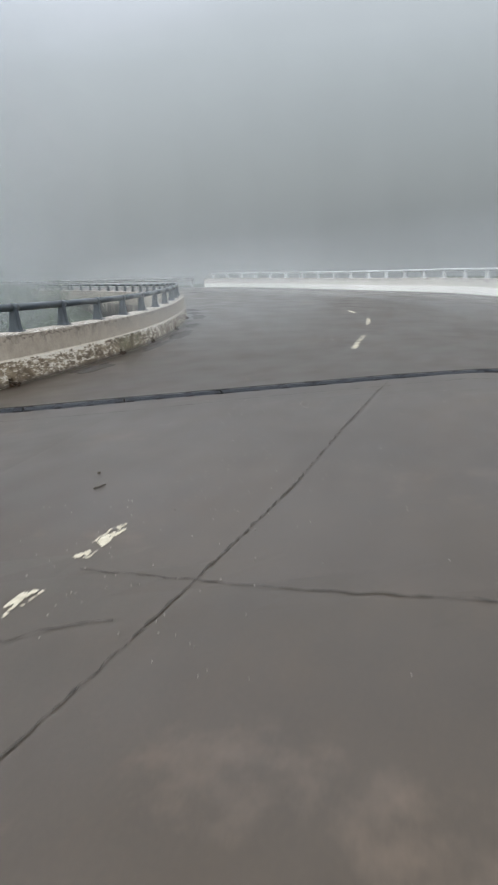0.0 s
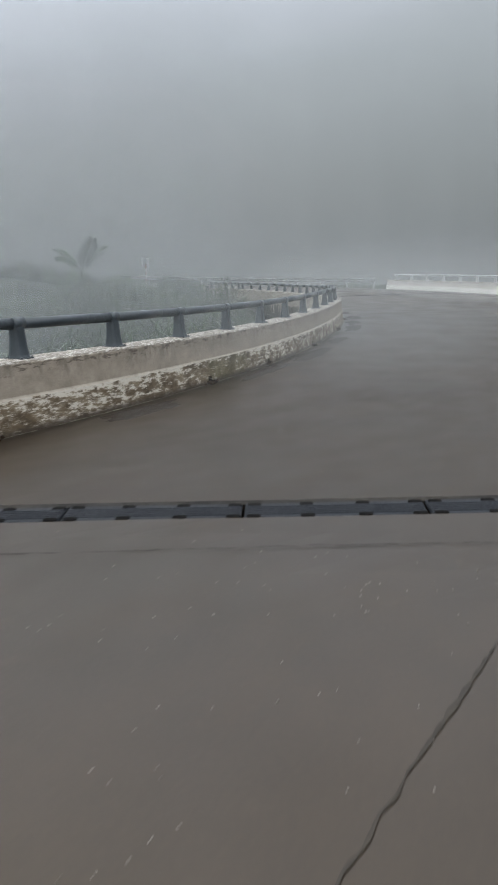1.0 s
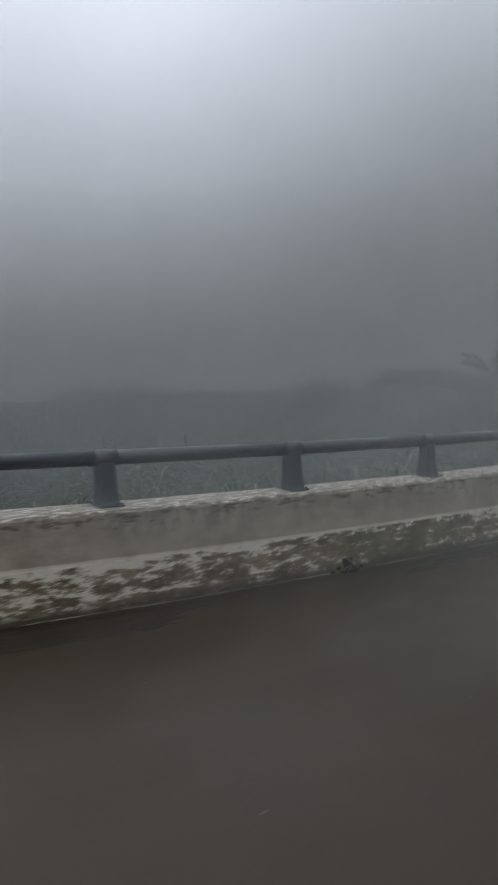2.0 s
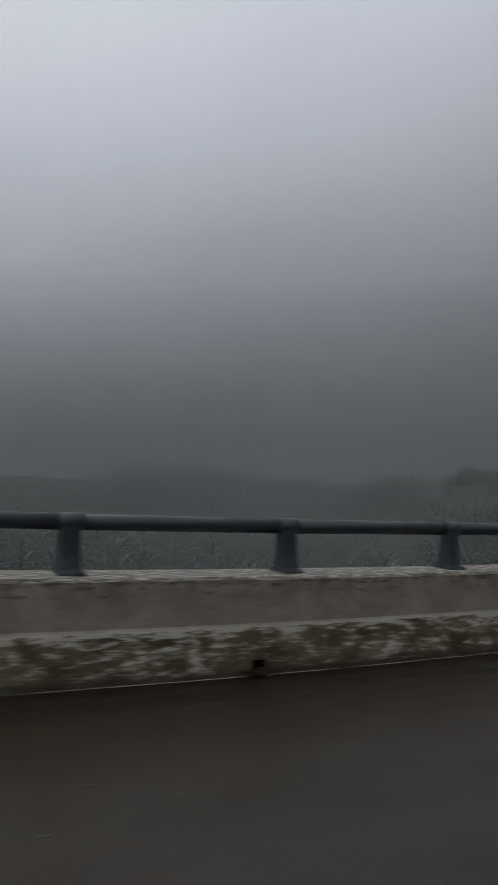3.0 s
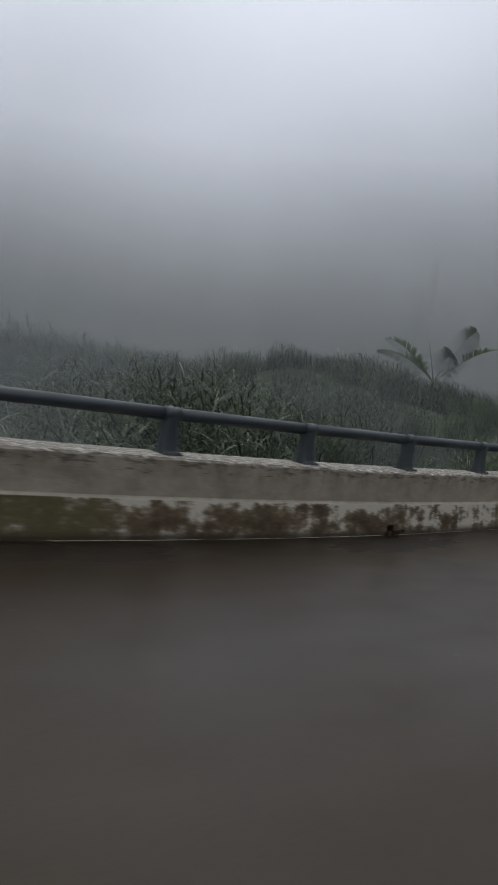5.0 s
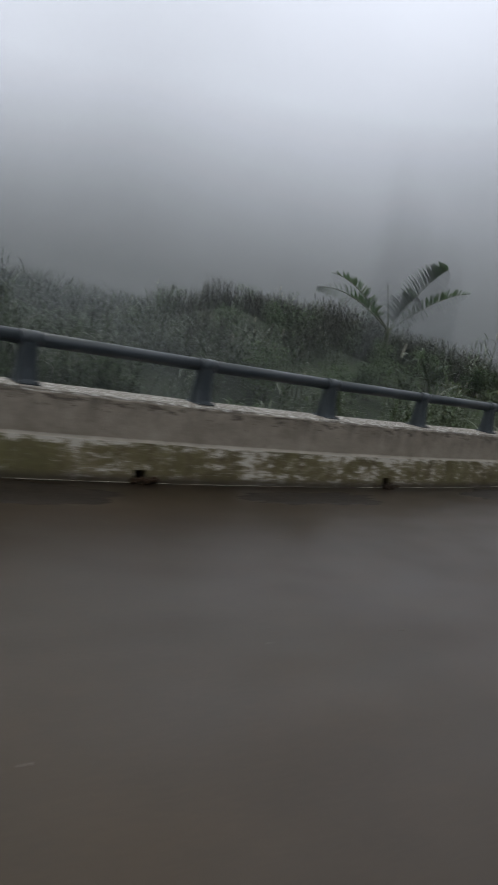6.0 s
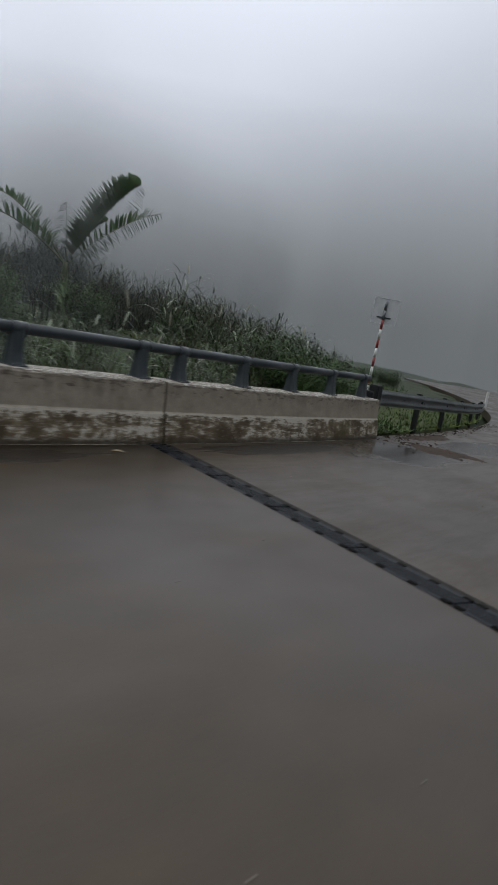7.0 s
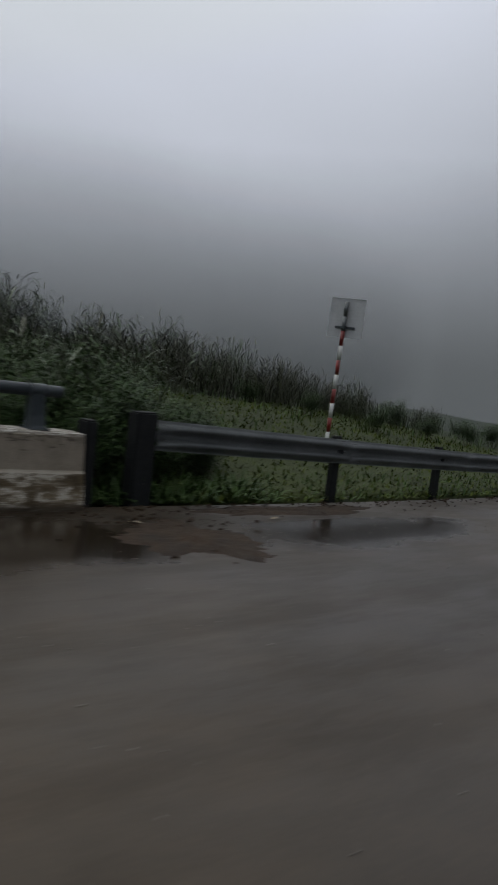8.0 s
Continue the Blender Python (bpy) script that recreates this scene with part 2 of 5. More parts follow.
    c = mixed(m, ramp(m, maths(m, "ADD", v, maths(m, "MULTIPLY", blot, 0.08)), (0.10, grey(0.85)), (0.17, grey(0))), c, (0.036, 0.027, 0.018))
    link(m, c, bsdf(m).inputs["Base Color"])
    link(m, ramp(m, blot, (0.3, grey(0.45)), (0.7, grey(0.8))), bsdf(m).inputs["Roughness"])
    bump(m, maths(m, "ADD", maths(m, "MULTIPLY", flake, 0.6), maths(m, "ADD", blot, maths(m, "MULTIPLY", fine, 0.25))), 0.6, 0.012)
    return m


M_PARAPET = parapet_material("weathered_parapet", (0.52, 0.475, 0.40), -0.012, (0.325, 0.282, 0.226), (0.185, 0.155, 0.118))
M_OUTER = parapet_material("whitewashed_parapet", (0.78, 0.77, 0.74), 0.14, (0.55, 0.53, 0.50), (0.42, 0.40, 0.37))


def worn(name, a, b, scale, rough=(0.35, 0.6), relief=0.2, metal=0.0, depth=0.004):
    """A surface of two shades in blotches, with fine grain."""
    m = mat(name, a, metal=metal)
    v = coords(m)
    n1, n2 = noise_of(m, v, scale, 5, 0.6), noise_of(m, v, scale * 9, 4, 0.65)
    c = mixed(m, ramp(m, n1, (0.35, grey(0)), (0.68, grey(1))), a, b)
    c = mixed(m, ramp(m, n2, (0.4, grey(0)), (0.8, grey(0.5))), c, tuple(x * 0.55 for x in a))
    link(m, c, bsdf(m).inputs["Base Color"])
    link(m, ramp(m, n2, (0.3, grey(rough[0])), (0.7, grey(rough[1]))), bsdf(m).inputs["Roughness"])
    bump(m, n2, relief, depth)
    return m


M_RAIL = worn("dark_painted_steel", (0.022, 0.030, 0.036), (0.034, 0.043, 0.049), 2.5, (0.28, 0.5))
M_GALV = worn("galvanised_steel", (0.10, 0.11, 0.115), (0.17, 0.175, 0.18), 3, (0.3, 0.5), 0.1, 0.6)
M_BEAM = worn("wet_guardrail_steel", (0.13, 0.14, 0.145), (0.19, 0.20, 0.205), 2, (0.25, 0.45), 0.12, 0.35)
M_RUBBER = worn("black_rubber", (0.010, 0.012, 0.016), (0.017, 0.019, 0.023), 4, (0.5, 0.7), 0.3)
bsdf(M_RUBBER).inputs["Specular IOR Level"].default_value = 0.16
# near-black, so the dark of drain holes and bolt pockets is in the colour
M_PIT = worn("recess_black", (0.003, 0.003, 0.003), (0.006, 0.005, 0.005), 6, (0.8, 0.95))
bsdf(M_PIT).inputs["Specular IOR Level"].default_value = 0.05
M_TAR = worn("tar_seam", (0.010, 0.009, 0.008), (0.030, 0.026, 0.021), 3, (0.6, 0.85))
bsdf(M_TAR).inputs["Specular IOR Level"].default_value = 0.12
M_SLABSEAM = worn("worn_tar_seam", (0.020, 0.017, 0.014), (0.036, 0.030, 0.023), 6, (0.6, 0.85))
bsdf(M_SLABSEAM).inputs["Specular IOR Level"].default_value = 0.25
# zinc lightened in its base colour, the way haze pales distant steel
M_PALE = worn("haze_paled_zinc", (0.40, 0.41, 0.42), (0.30, 0.31, 0.32), 2, (0.5, 0.7), 0.1)
M_SEAM = worn("pale_cement_seam", (0.100, 0.086, 0.068), (0.060, 0.050, 0.038), 5, (0.6, 0.8))
M_LINE = worn("worn_road_paint", (0.36, 0.33, 0.26), (0.20, 0.18, 0.135), 6, (0.45, 0.7))
M_RED = worn("red_paint", (0.24, 0.022, 0.018), (0.15, 0.018, 0.015), 6, (0.35, 0.55))
M_WHITE = worn("white_paint", (0.62, 0.62, 0.60), (0.48, 0.48, 0.46), 6, (0.35, 0.55))
M_PLATE = worn("dull_aluminium", (0.46, 0.47, 0.48), (0.40, 0.41, 0.42), 3, (0.5, 0.7), 0.05)
M_MUD = worn("wet_brown_mud", (0.042, 0.0245, 0.0130), (0.016, 0.0105, 0.0065), 3, (0.5, 0.8), 0.8, 0.0, 0.03)
bsdf(M_MUD).inputs["Specular IOR Level"].default_value = 0.15
M_SILT = worn("wet_silt", (0.020, 0.0138, 0.0088), (0.011, 0.008, 0.0055), 4, (0.4, 0.6), 0.5, 0.0, 0.01)
bsdf(M_SILT).inputs["Specular IOR Level"].default_value = 0.2
M_POST = worn("black_painted_steel", (0.011, 0.012, 0.013), (0.018, 0.019, 0.020), 3, (0.6, 0.8), 0.2)
bsdf(M_POST).inputs["Specular IOR Level"].default_value = 0.2
M_LITTER = worn("pale_dry_leaf", (0.30, 0.25, 0.17), (0.2, 0.15, 0.09), 10)
M_RUBBLE = worn("broken_concrete", (0.30, 0.28, 0.25), (0.10, 0.09, 0.075), 6, (0.5, 0.8), 0.5)
M_TRUNK = worn("wet_bark", (0.035, 0.028, 0.02), (0.06, 0.05, 0.035), 6, (0.5, 0.8), 0.5)


def leaf_material(name, *shades, rough=0.42):
    m = mat(name, shades[0], rough, spec=0.10)
    g = m.node_tree.nodes.new("ShaderNodeNewGeometry")
    k = len(shades) - 1
    c = ramp(m, g.outputs["Random Per Island"], *[(i / k, s) for i, s in enumerate(shades)])
    n = noise_of(m, coords(m), 1.3, 3)
    c = mixed(m, ramp(m, n, (0.35, grey(0.0)), (0.7, grey(0.6))), c, tuple(x * 0.5 for x in shades[0]))
    link(m, c, bsdf(m).inputs["Base Color"])
    return m


M_BUSH = leaf_material("wet_bush_leaf", (0.044, 0.078, 0.026), (0.068, 0.116, 0.036), (0.096, 0.140, 0.046), rough=0.5)
# dark leaf green, deepened further with dense foliage's own shade in the colour
M_WEED = leaf_material("shaded_broad_leaf", (0.024, 0.048, 0.015), (0.038, 0.072, 0.021), (0.060, 0.100, 0.029), rough=0.5)
# in both reed materials the last, pale shade paints wet glints onto a few blades
M_REED = leaf_material("wet_reed_with_glints", (0.020, 0.038, 0.014), (0.030, 0.055, 0.018), (0.045, 0.074, 0.025), (0.038, 0.062, 0.021), (0.056, 0.084, 0.032), (0.045, 0.072, 0.025), (0.030, 0.055, 0.018), (0.040, 0.066, 0.022), (0.36, 0.39, 0.31), rough=0.36)
M_STAND = leaf_material("dark_reed_with_glints", (0.014, 0.028, 0.010), (0.022, 0.040, 0.013), (0.032, 0.054, 0.017), (0.020, 0.036, 0.012), (0.040, 0.062, 0.022), (0.026, 0.044, 0.014), (0.034, 0.056, 0.019), (0.022, 0.038, 0.013),
                        (0.038, 0.060, 0.022), (0.024, 0.042, 0.014), (0.034, 0.054, 0.018), (0.028, 0.046, 0.016), (0.040, 0.060, 0.022), (0.42, 0.45, 0.38), rough=0.36)
M_DARKREED = leaf_material("dull_tall_grass", (0.040, 0.043, 0.032), (0.055, 0.058, 0.042), (0.075, 0.076, 0.054), rough=0.75)
M_LAWN = leaf_material("bright_wet_grass", (0.036, 0.056, 0.009), (0.060, 0.084, 0.012), (0.105, 0.125, 0.020), rough=0.55)
M_BANANA = leaf_material("banana_leaf", (0.035, 0.070, 0.024), (0.05, 0.09, 0.03), (0.06, 0.085, 0.035), rough=0.35)
M_STALK = worn("banana_stalk", (0.07, 0.085, 0.035), (0.05, 0.05, 0.028), 5, (0.35, 0.6))
M_PLUME = worn("pale_grass_plume", (0.30, 0.29, 0.22), (0.2, 0.19, 0.14), 8)


def ground_material(name="grassy_ground", a=(0.020, 0.030, 0.014), b=(0.032, 0.046, 0.018), d=(0.018, 0.018, 0.012)):
    m = mat(name, a, 0.75, spec=0.2)
    v = coords(m)
    n1, n2 = noise_of(m, v, 0.15, 5), noise_of(m, v, 3.0, 6, 0.7)
    c = mixed(m, ramp(m, n1, (0.4, grey(0)), (0.65, grey(1))), a, b)
    c = mixed(m, ramp(m, n2, (0.45, grey(0)), (0.7, grey(0.8))), c, d)
    link(m, c, bsdf(m).inputs["Base Color"])
    bump(m, n2, 0.8, 0.08)
    return m


M_GROUND = ground_material()
M_TURF = ground_material("creeping_turf", (0.024, 0.034, 0.006), (0.043, 0.057, 0.009), (0.014, 0.018, 0.005))


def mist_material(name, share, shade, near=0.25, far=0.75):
    """A see-through veil standing in for haze: lets most of the view through, thins out upwards and towards its ends.
    """
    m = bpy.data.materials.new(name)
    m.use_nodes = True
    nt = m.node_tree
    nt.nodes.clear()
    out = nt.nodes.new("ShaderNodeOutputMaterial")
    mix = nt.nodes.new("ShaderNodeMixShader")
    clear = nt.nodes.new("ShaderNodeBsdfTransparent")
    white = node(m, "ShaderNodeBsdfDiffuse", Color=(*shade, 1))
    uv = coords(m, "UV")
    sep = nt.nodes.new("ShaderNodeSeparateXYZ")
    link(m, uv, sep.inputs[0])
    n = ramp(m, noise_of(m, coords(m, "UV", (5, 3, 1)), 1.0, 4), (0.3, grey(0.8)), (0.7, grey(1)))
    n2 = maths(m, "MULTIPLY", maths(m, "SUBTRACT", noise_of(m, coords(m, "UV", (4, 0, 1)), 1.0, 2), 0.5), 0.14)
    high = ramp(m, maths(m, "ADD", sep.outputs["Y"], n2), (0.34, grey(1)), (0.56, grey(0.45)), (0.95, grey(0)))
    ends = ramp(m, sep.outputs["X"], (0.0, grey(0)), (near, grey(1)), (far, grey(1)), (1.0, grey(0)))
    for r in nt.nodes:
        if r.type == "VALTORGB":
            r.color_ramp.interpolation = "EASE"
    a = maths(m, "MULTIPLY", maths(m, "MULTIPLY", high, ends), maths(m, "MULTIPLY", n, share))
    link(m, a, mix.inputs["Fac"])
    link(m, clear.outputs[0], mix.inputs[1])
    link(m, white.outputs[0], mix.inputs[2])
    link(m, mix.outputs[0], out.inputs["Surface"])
    return m


def deck_haze_material(share):
    """A low veil standing in for haze, clear at its foot, its top and its ends."""
    m = mist_material("low_haze_veil", share, (0.33, 0.353, 0.364), 0.35, 0.65)
    for n in m.node_tree.nodes:
        if n.type == "VALTORGB" and len(n.color_ramp.elements) == 3:
            e = n.color_ramp.elements
            for stop, (at, v) in zip(e, ((0.0, 0.0), (0.34, 1.0), (1.0, 0.0))):
                stop.position, stop.color = at, (v, v, v, 1)
        if n.type == "MATH" and n.operation == "MULTIPLY" and abs(n.inputs[1].default_value - 0.14) < 1e-6:
            n.inputs[1].default_value = 0.0
    return m


def backdrop_material():
    """The far mist as an emitter: it glows in the grey of the low sky, fading upwards into it."""
    m = bpy.data.materials.new("glowing_far_mist")
    m.use_nodes = True
    nt = m.node_tree
    nt.nodes.clear()
    out = nt.nodes.new("ShaderNodeOutputMaterial")
    mix = nt.nodes.new("ShaderNodeMixShader")
    clear = nt.nodes.new("ShaderNodeBsdfTransparent")
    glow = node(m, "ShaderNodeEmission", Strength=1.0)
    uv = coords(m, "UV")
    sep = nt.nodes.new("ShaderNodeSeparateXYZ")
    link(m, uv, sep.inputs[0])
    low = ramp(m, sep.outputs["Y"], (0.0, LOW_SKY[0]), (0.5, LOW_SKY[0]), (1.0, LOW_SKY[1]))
    # the glow itself is set brighter towards the hidden sun
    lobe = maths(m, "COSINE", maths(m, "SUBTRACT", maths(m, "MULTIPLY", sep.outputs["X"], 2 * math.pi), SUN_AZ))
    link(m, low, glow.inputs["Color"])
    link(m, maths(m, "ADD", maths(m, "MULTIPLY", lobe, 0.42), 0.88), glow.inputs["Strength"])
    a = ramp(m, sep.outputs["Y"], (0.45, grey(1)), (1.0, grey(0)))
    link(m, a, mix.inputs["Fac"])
    link(m, clear.outputs[0], mix.inputs[1])
    link(m, glow.outputs[0], mix.inputs[2])
    link(m, mix.outputs[0], out.inputs["Surface"])
    return m


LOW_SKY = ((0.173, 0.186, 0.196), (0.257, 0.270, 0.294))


# ---------------------------------------------------------------- the plan: a bending line, metres along it
KNOTS = [-16.000, -1.333, 13.333, 28.000, 42.667, 57.333, 72.000]
BEND = [0.01218, 0.01240, 0.01541, 0.01621, 0.01518, 0.00922, 0.00914]
GRADE = [-0.0523, -0.0703, -0.0378, -0.0639, -0.0402, -0.0362, -0.0389]
# the road beyond bends on to the left
KNOTS, BEND, GRADE = KNOTS + [80.0, 100.0, 150.0], BEND + [0.017, 0.020, 0.02], GRADE + [-0.02, 0.0, 0.0]
STEP = 0.25
LINE_S = np.arange(KNOTS[0], KNOTS[-1] + STEP, STEP)
_k = np.interp(LINE_S, KNOTS, BEND)
_th = np.concatenate([[0], np.cumsum((_k[1:] + _k[:-1]) / 2 * STEP)])
_i0 = int(round(-KNOTS[0] / STEP))
LINE_A = _th - _th[_i0] + math.pi / 2
_mid = (LINE_A[1:] + LINE_A[:-1]) / 2
LINE_X = np.concatenate([[0], np.cumsum(np.cos(_mid) * STEP)])
LINE_Y = np.concatenate([[0], np.cumsum(np.sin(_mid) * STEP)])
LINE_X, LINE_Y = LINE_X - LINE_X[_i0], LINE_Y - LINE_Y[_i0]
_g = np.interp(LINE_S, KNOTS, GRADE)
LINE_Z = np.concatenate([[0], np.cumsum((_g[1:] + _g[:-1]) / 2 * STEP)])
LINE_Z = LINE_Z - LINE_Z[_i0]
S_MIN, S_MAX = float(LINE_S[0]), float(LINE_S[-1])


def heading(s):
    return float(np.interp(s, LINE_S, LINE_A))


def crown(s, off):
    """The road rises to its middle; the rise dies out along the bridge, and the slabs before the first joint lie flatter."""
    inward = max(0.0, min(off - 0.345, 14.155 - off))
    rise = inward * (0.02 * min(1.0, max(0.0, (25.0 - s) / 20.0)) + 0.0159 * min(1.0, max(0.0, (9.0 - s) / 11.0)))
    return rise - 0.045 * min(5.0, max(0.0, -3.0 - s)) * min(1.0, inward / 3.0)


def spot(s, off=0.0, z=0.0):
    """A place: metres along the line, metres to its road side, metres above the road. Beyond the ends the line runs on straight."""
    c = min(max(s, S_MIN), S_MAX)
    a, over = heading(c), s - c
    x, y, h = (float(np.interp(c, LINE_S, q)) for q in (LINE_X, LINE_Y, LINE_Z))
    g = GRADE[0] if s < S_MIN else GRADE[-1]
    return Vector((x + over * math.cos(a) + off * math.sin(a), y + over * math.sin(a) - off * math.cos(a), h + over * g + z + crown(s, off)))


def turn(s):
    """The pose at a place of the line: x along it, y to the left, z up."""
    return Matrix.Translation(spot(s)) @ Matrix.Rotation(heading(min(max(s, S_MIN), S_MAX)), 4, "Z")


def obj(name, bm, material, parent=None, smooth=False):
    me = bpy.data.meshes.new(name)
    bm.to_mesh(me)
    bm.free()
    if smooth:
        for p in me.polygons:
            p.use_smooth = True
    for mm in (material if isinstance(material, (list, tuple)) else [material]):
        me.materials.append(mm)
    ob = new(name, me)
    ob.parent = parent
    return ob


def part(name, bm, material, parent, label="", smooth=False):
    ob = obj(name, bm, material, parent, smooth)
    return tagged(ob, label) if label else ob


def empty(name, m=None):
    ob = new(name)
    ob.empty_display_size = 0.2
    if m is not None:
        ob.matrix_basis = m
    return ob


def strip(bm, stations, profile, uv=True, closed=False, z_of=None):
    """Sweeps a profile of (off, z) along the stations s; UV: metres along and across."""
    rows = []
    lay = bm.loops.layers.uv.verify()
    acc = [0.0]
    for a, b in zip(profile, profile[1:]):
        acc.append(acc[-1] + math.dist(a, b))
    for s in stations:
        rows.append([bm.verts.new(spot(s, o, z)) for o, z in profile])
    for i in range(len(rows) - 1):
        for j in range(len(profile) - 1):
            f = bm.faces.new((rows[i][j], rows[i + 1][j], rows[i + 1][j + 1], rows[i][j + 1]))
            for lp, (ss, jj) in zip(f.loops, ((i, j), (i + 1, j), (i + 1, j + 1), (i, j + 1))):
                lp[lay].uv = (stations[ss], acc[jj])
    if closed:
        for r in (rows[0], rows[-1]):
            bm.faces.new(r)
    return rows


def span(a, b, step=0.5):
    n = max(1, int(round((b - a) / step)))
    return [a + (b - a) * i / n for i in range(n + 1)]


rng = np.random.default_rng(7)
J1, J2, S_END = -4.173, 52.29, 59.6
SKEW1, SKEW2 = 0.431, math.tan(-0.395)
FOOT, WIDTH = 0.345, 14.5


def joint_s(which, off):
    """Where the skewed joint crosses the road at that distance from the line."""
    return (J1 + (off - FOOT) * SKEW1) if which == 1 else (J2 - 0.15 + (off - FOOT) * SKEW2)


def sheet(name, s_of, offs, n, material, z=0.0, thick=0.0):
    """A road surface: for each distance off, s runs from s_of(off)[0] to [1]."""
    bm = bmesh.new()
    lay = bm.loops.layers.uv.verify()
    rows = []
    for o in offs:
        a, b = s_of(o)
        rows.append([(a + (b - a) * i / n, o) for i in range(n + 1)])
    vs = [[bm.verts.new(spot(s, o, z)) for s, o in r] for r in rows]
    for i in range(len(rows) - 1):
        for j in range(n):
            q = ((i, j), (i + 1, j), (i + 1, j + 1), (i, j + 1))
            f = bm.faces.new([vs[a][b] for a, b in q])
            for lp, (a, b) in zip(f.loops, q):
                lp[lay].uv = rows[a][b]
    if thick:
        low = [[bm.verts.new(spot(s, o, z - thick)) for s, o in r] for r in rows]
        for i in range(len(rows) - 1):
            for j in range(n):
                bm.faces.new((low[i][j], low[i][j + 1], low[i + 1][j + 1], low[i + 1][j]))
        for r, l in ((vs[0], low[0]), (vs[-1], low[-1])):
            for j in range(n):
                bm.faces.new((r[j], r[j + 1], l[j + 1], l[j]))
        for j in (0, n):
            for i in range(len(rows) - 1):
                bm.faces.new((vs[i][j], low[i][j], low[i + 1][j], vs[i + 1][j]))
    bmesh.ops.recalc_face_normals(bm, faces=bm.faces)
    return obj(name, bm, material)


# ---------------------------------------------------------------- road surfaces
ACROSS = list(np.linspace(-0.24, WIDTH + 0.24, 40))
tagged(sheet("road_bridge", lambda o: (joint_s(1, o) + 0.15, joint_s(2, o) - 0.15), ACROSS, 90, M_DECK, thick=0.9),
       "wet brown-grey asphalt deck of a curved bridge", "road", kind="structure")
tagged(sheet("road_approach", lambda o: (-60, joint_s(1, o) - 0.15), list(np.linspace(-3, WIDTH + 3, 50)), 160, M_SLAB, thick=0.4),
       "wet concrete slab road leading onto the bridge", "road", kind="structure")
tagged(sheet("road_beyond", lambda o: (joint_s(2, o) + 0.15, 108), list(np.linspace(0.15, WIDTH + 0.5, 12)), 70, M_FAR, thick=0.4),
       "wet muddy road bending away beyond the bridge", "road", kind="structure")

# ---------------------------------------------------------------- parapets
FACE = [(0.345, -0.03), (0.345, 0.04), (0.337, 0.13), (0.318, 0.27), (0.300, 0.395), (0.282, 0.425), (0.274, 0.55), (0.268, 0.68), (0.262, 0.785),
        (0.243, 0.812), (0.10, 0.818), (-0.10, 0.818), (-0.22, 0.812), (-0.24, 0.79), (-0.24, 0.3), (-0.24, -0.6)]
UP_FACE = [0.0]
for p, q in zip(FACE, FACE[1:]):
    UP_FACE.append(UP_FACE[-1] + math.dist(p, q))
SCUPPERS = [-1.0, 4.4, 7.45, 11.55, 16.42, 21.9, 27.07, 33.4, 39.15, 43.05, 48.0]


def parapet(name, a, b, material, mirror=None, label="", holes=()):
    stations = [(s, False) for s in span(a, b, 0.16)]
    for h in holes:
        if a < h < b:
            stations = [q for q in stations if abs(q[0] - h) > 0.14] + [(h - 0.072, False), (h - 0.07, True), (h, True), (h + 0.07, True), (h + 0.072, False)]
    stations.sort()
    bm = bmesh.new()
    lay = bm.loops.layers.uv.verify()
    rows = []
    for s, hole in stations:
        row = []
        for k, (o, z) in enumerate(FACE):
            if hole and k < 2:
                o, z = 0.16, (-0.03, 0.10)[k]
            chip = noise.noise(Vector((s * 3.1, k * 0.7, 1.5 if mirror else 0))) + 0.6 * noise.noise(Vector((s * 11, k, 4)))
            d = 0.010 if k in (8, 9, 10) else 0.004
            oo, zz = o + chip * d, z + (chip * d * 0.8 if k > 7 else 0)
            row.append(bm.verts.new(spot(s, (mirror - oo) if mirror else oo, zz)))
        rows.append(row)
    for i in range(len(rows) - 1):
        for j in range(len(FACE) - 1):
            q = ((i, j), (i + 1, j), (i + 1, j + 1), (i, j + 1))
            f = bm.faces.new([rows[x][y] for x, y in q])
            for lp, (x, y) in zip(f.loops, q):
                lp[lay].uv = (stations[x][0], UP_FACE[y])
    for r, s in ((rows[0], a), (rows[-1], b)):
        f = bm.faces.new(r)
        for lp, (o, z) in zip(f.loops, FACE):
            lp[lay].uv = (s + o, max(z, 0.1))
    bmesh.ops.recalc_face_normals(bm, faces=bm.faces)
    return tagged(obj(name, bm, material), label, "parapet", kind="structure")


parapet("parapet_inner", -14, J2 - 0.02, M_PARAPET, None, "weathered concrete bridge parapet with peeling white paint and brown grime", SCUPPERS)
parapet("parapet_end", J2 + 0.03, S_END, M_PARAPET, None, "short concrete parapet block closing the bridge with mossy peeling paint")
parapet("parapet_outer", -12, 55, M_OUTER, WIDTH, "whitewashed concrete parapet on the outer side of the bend")

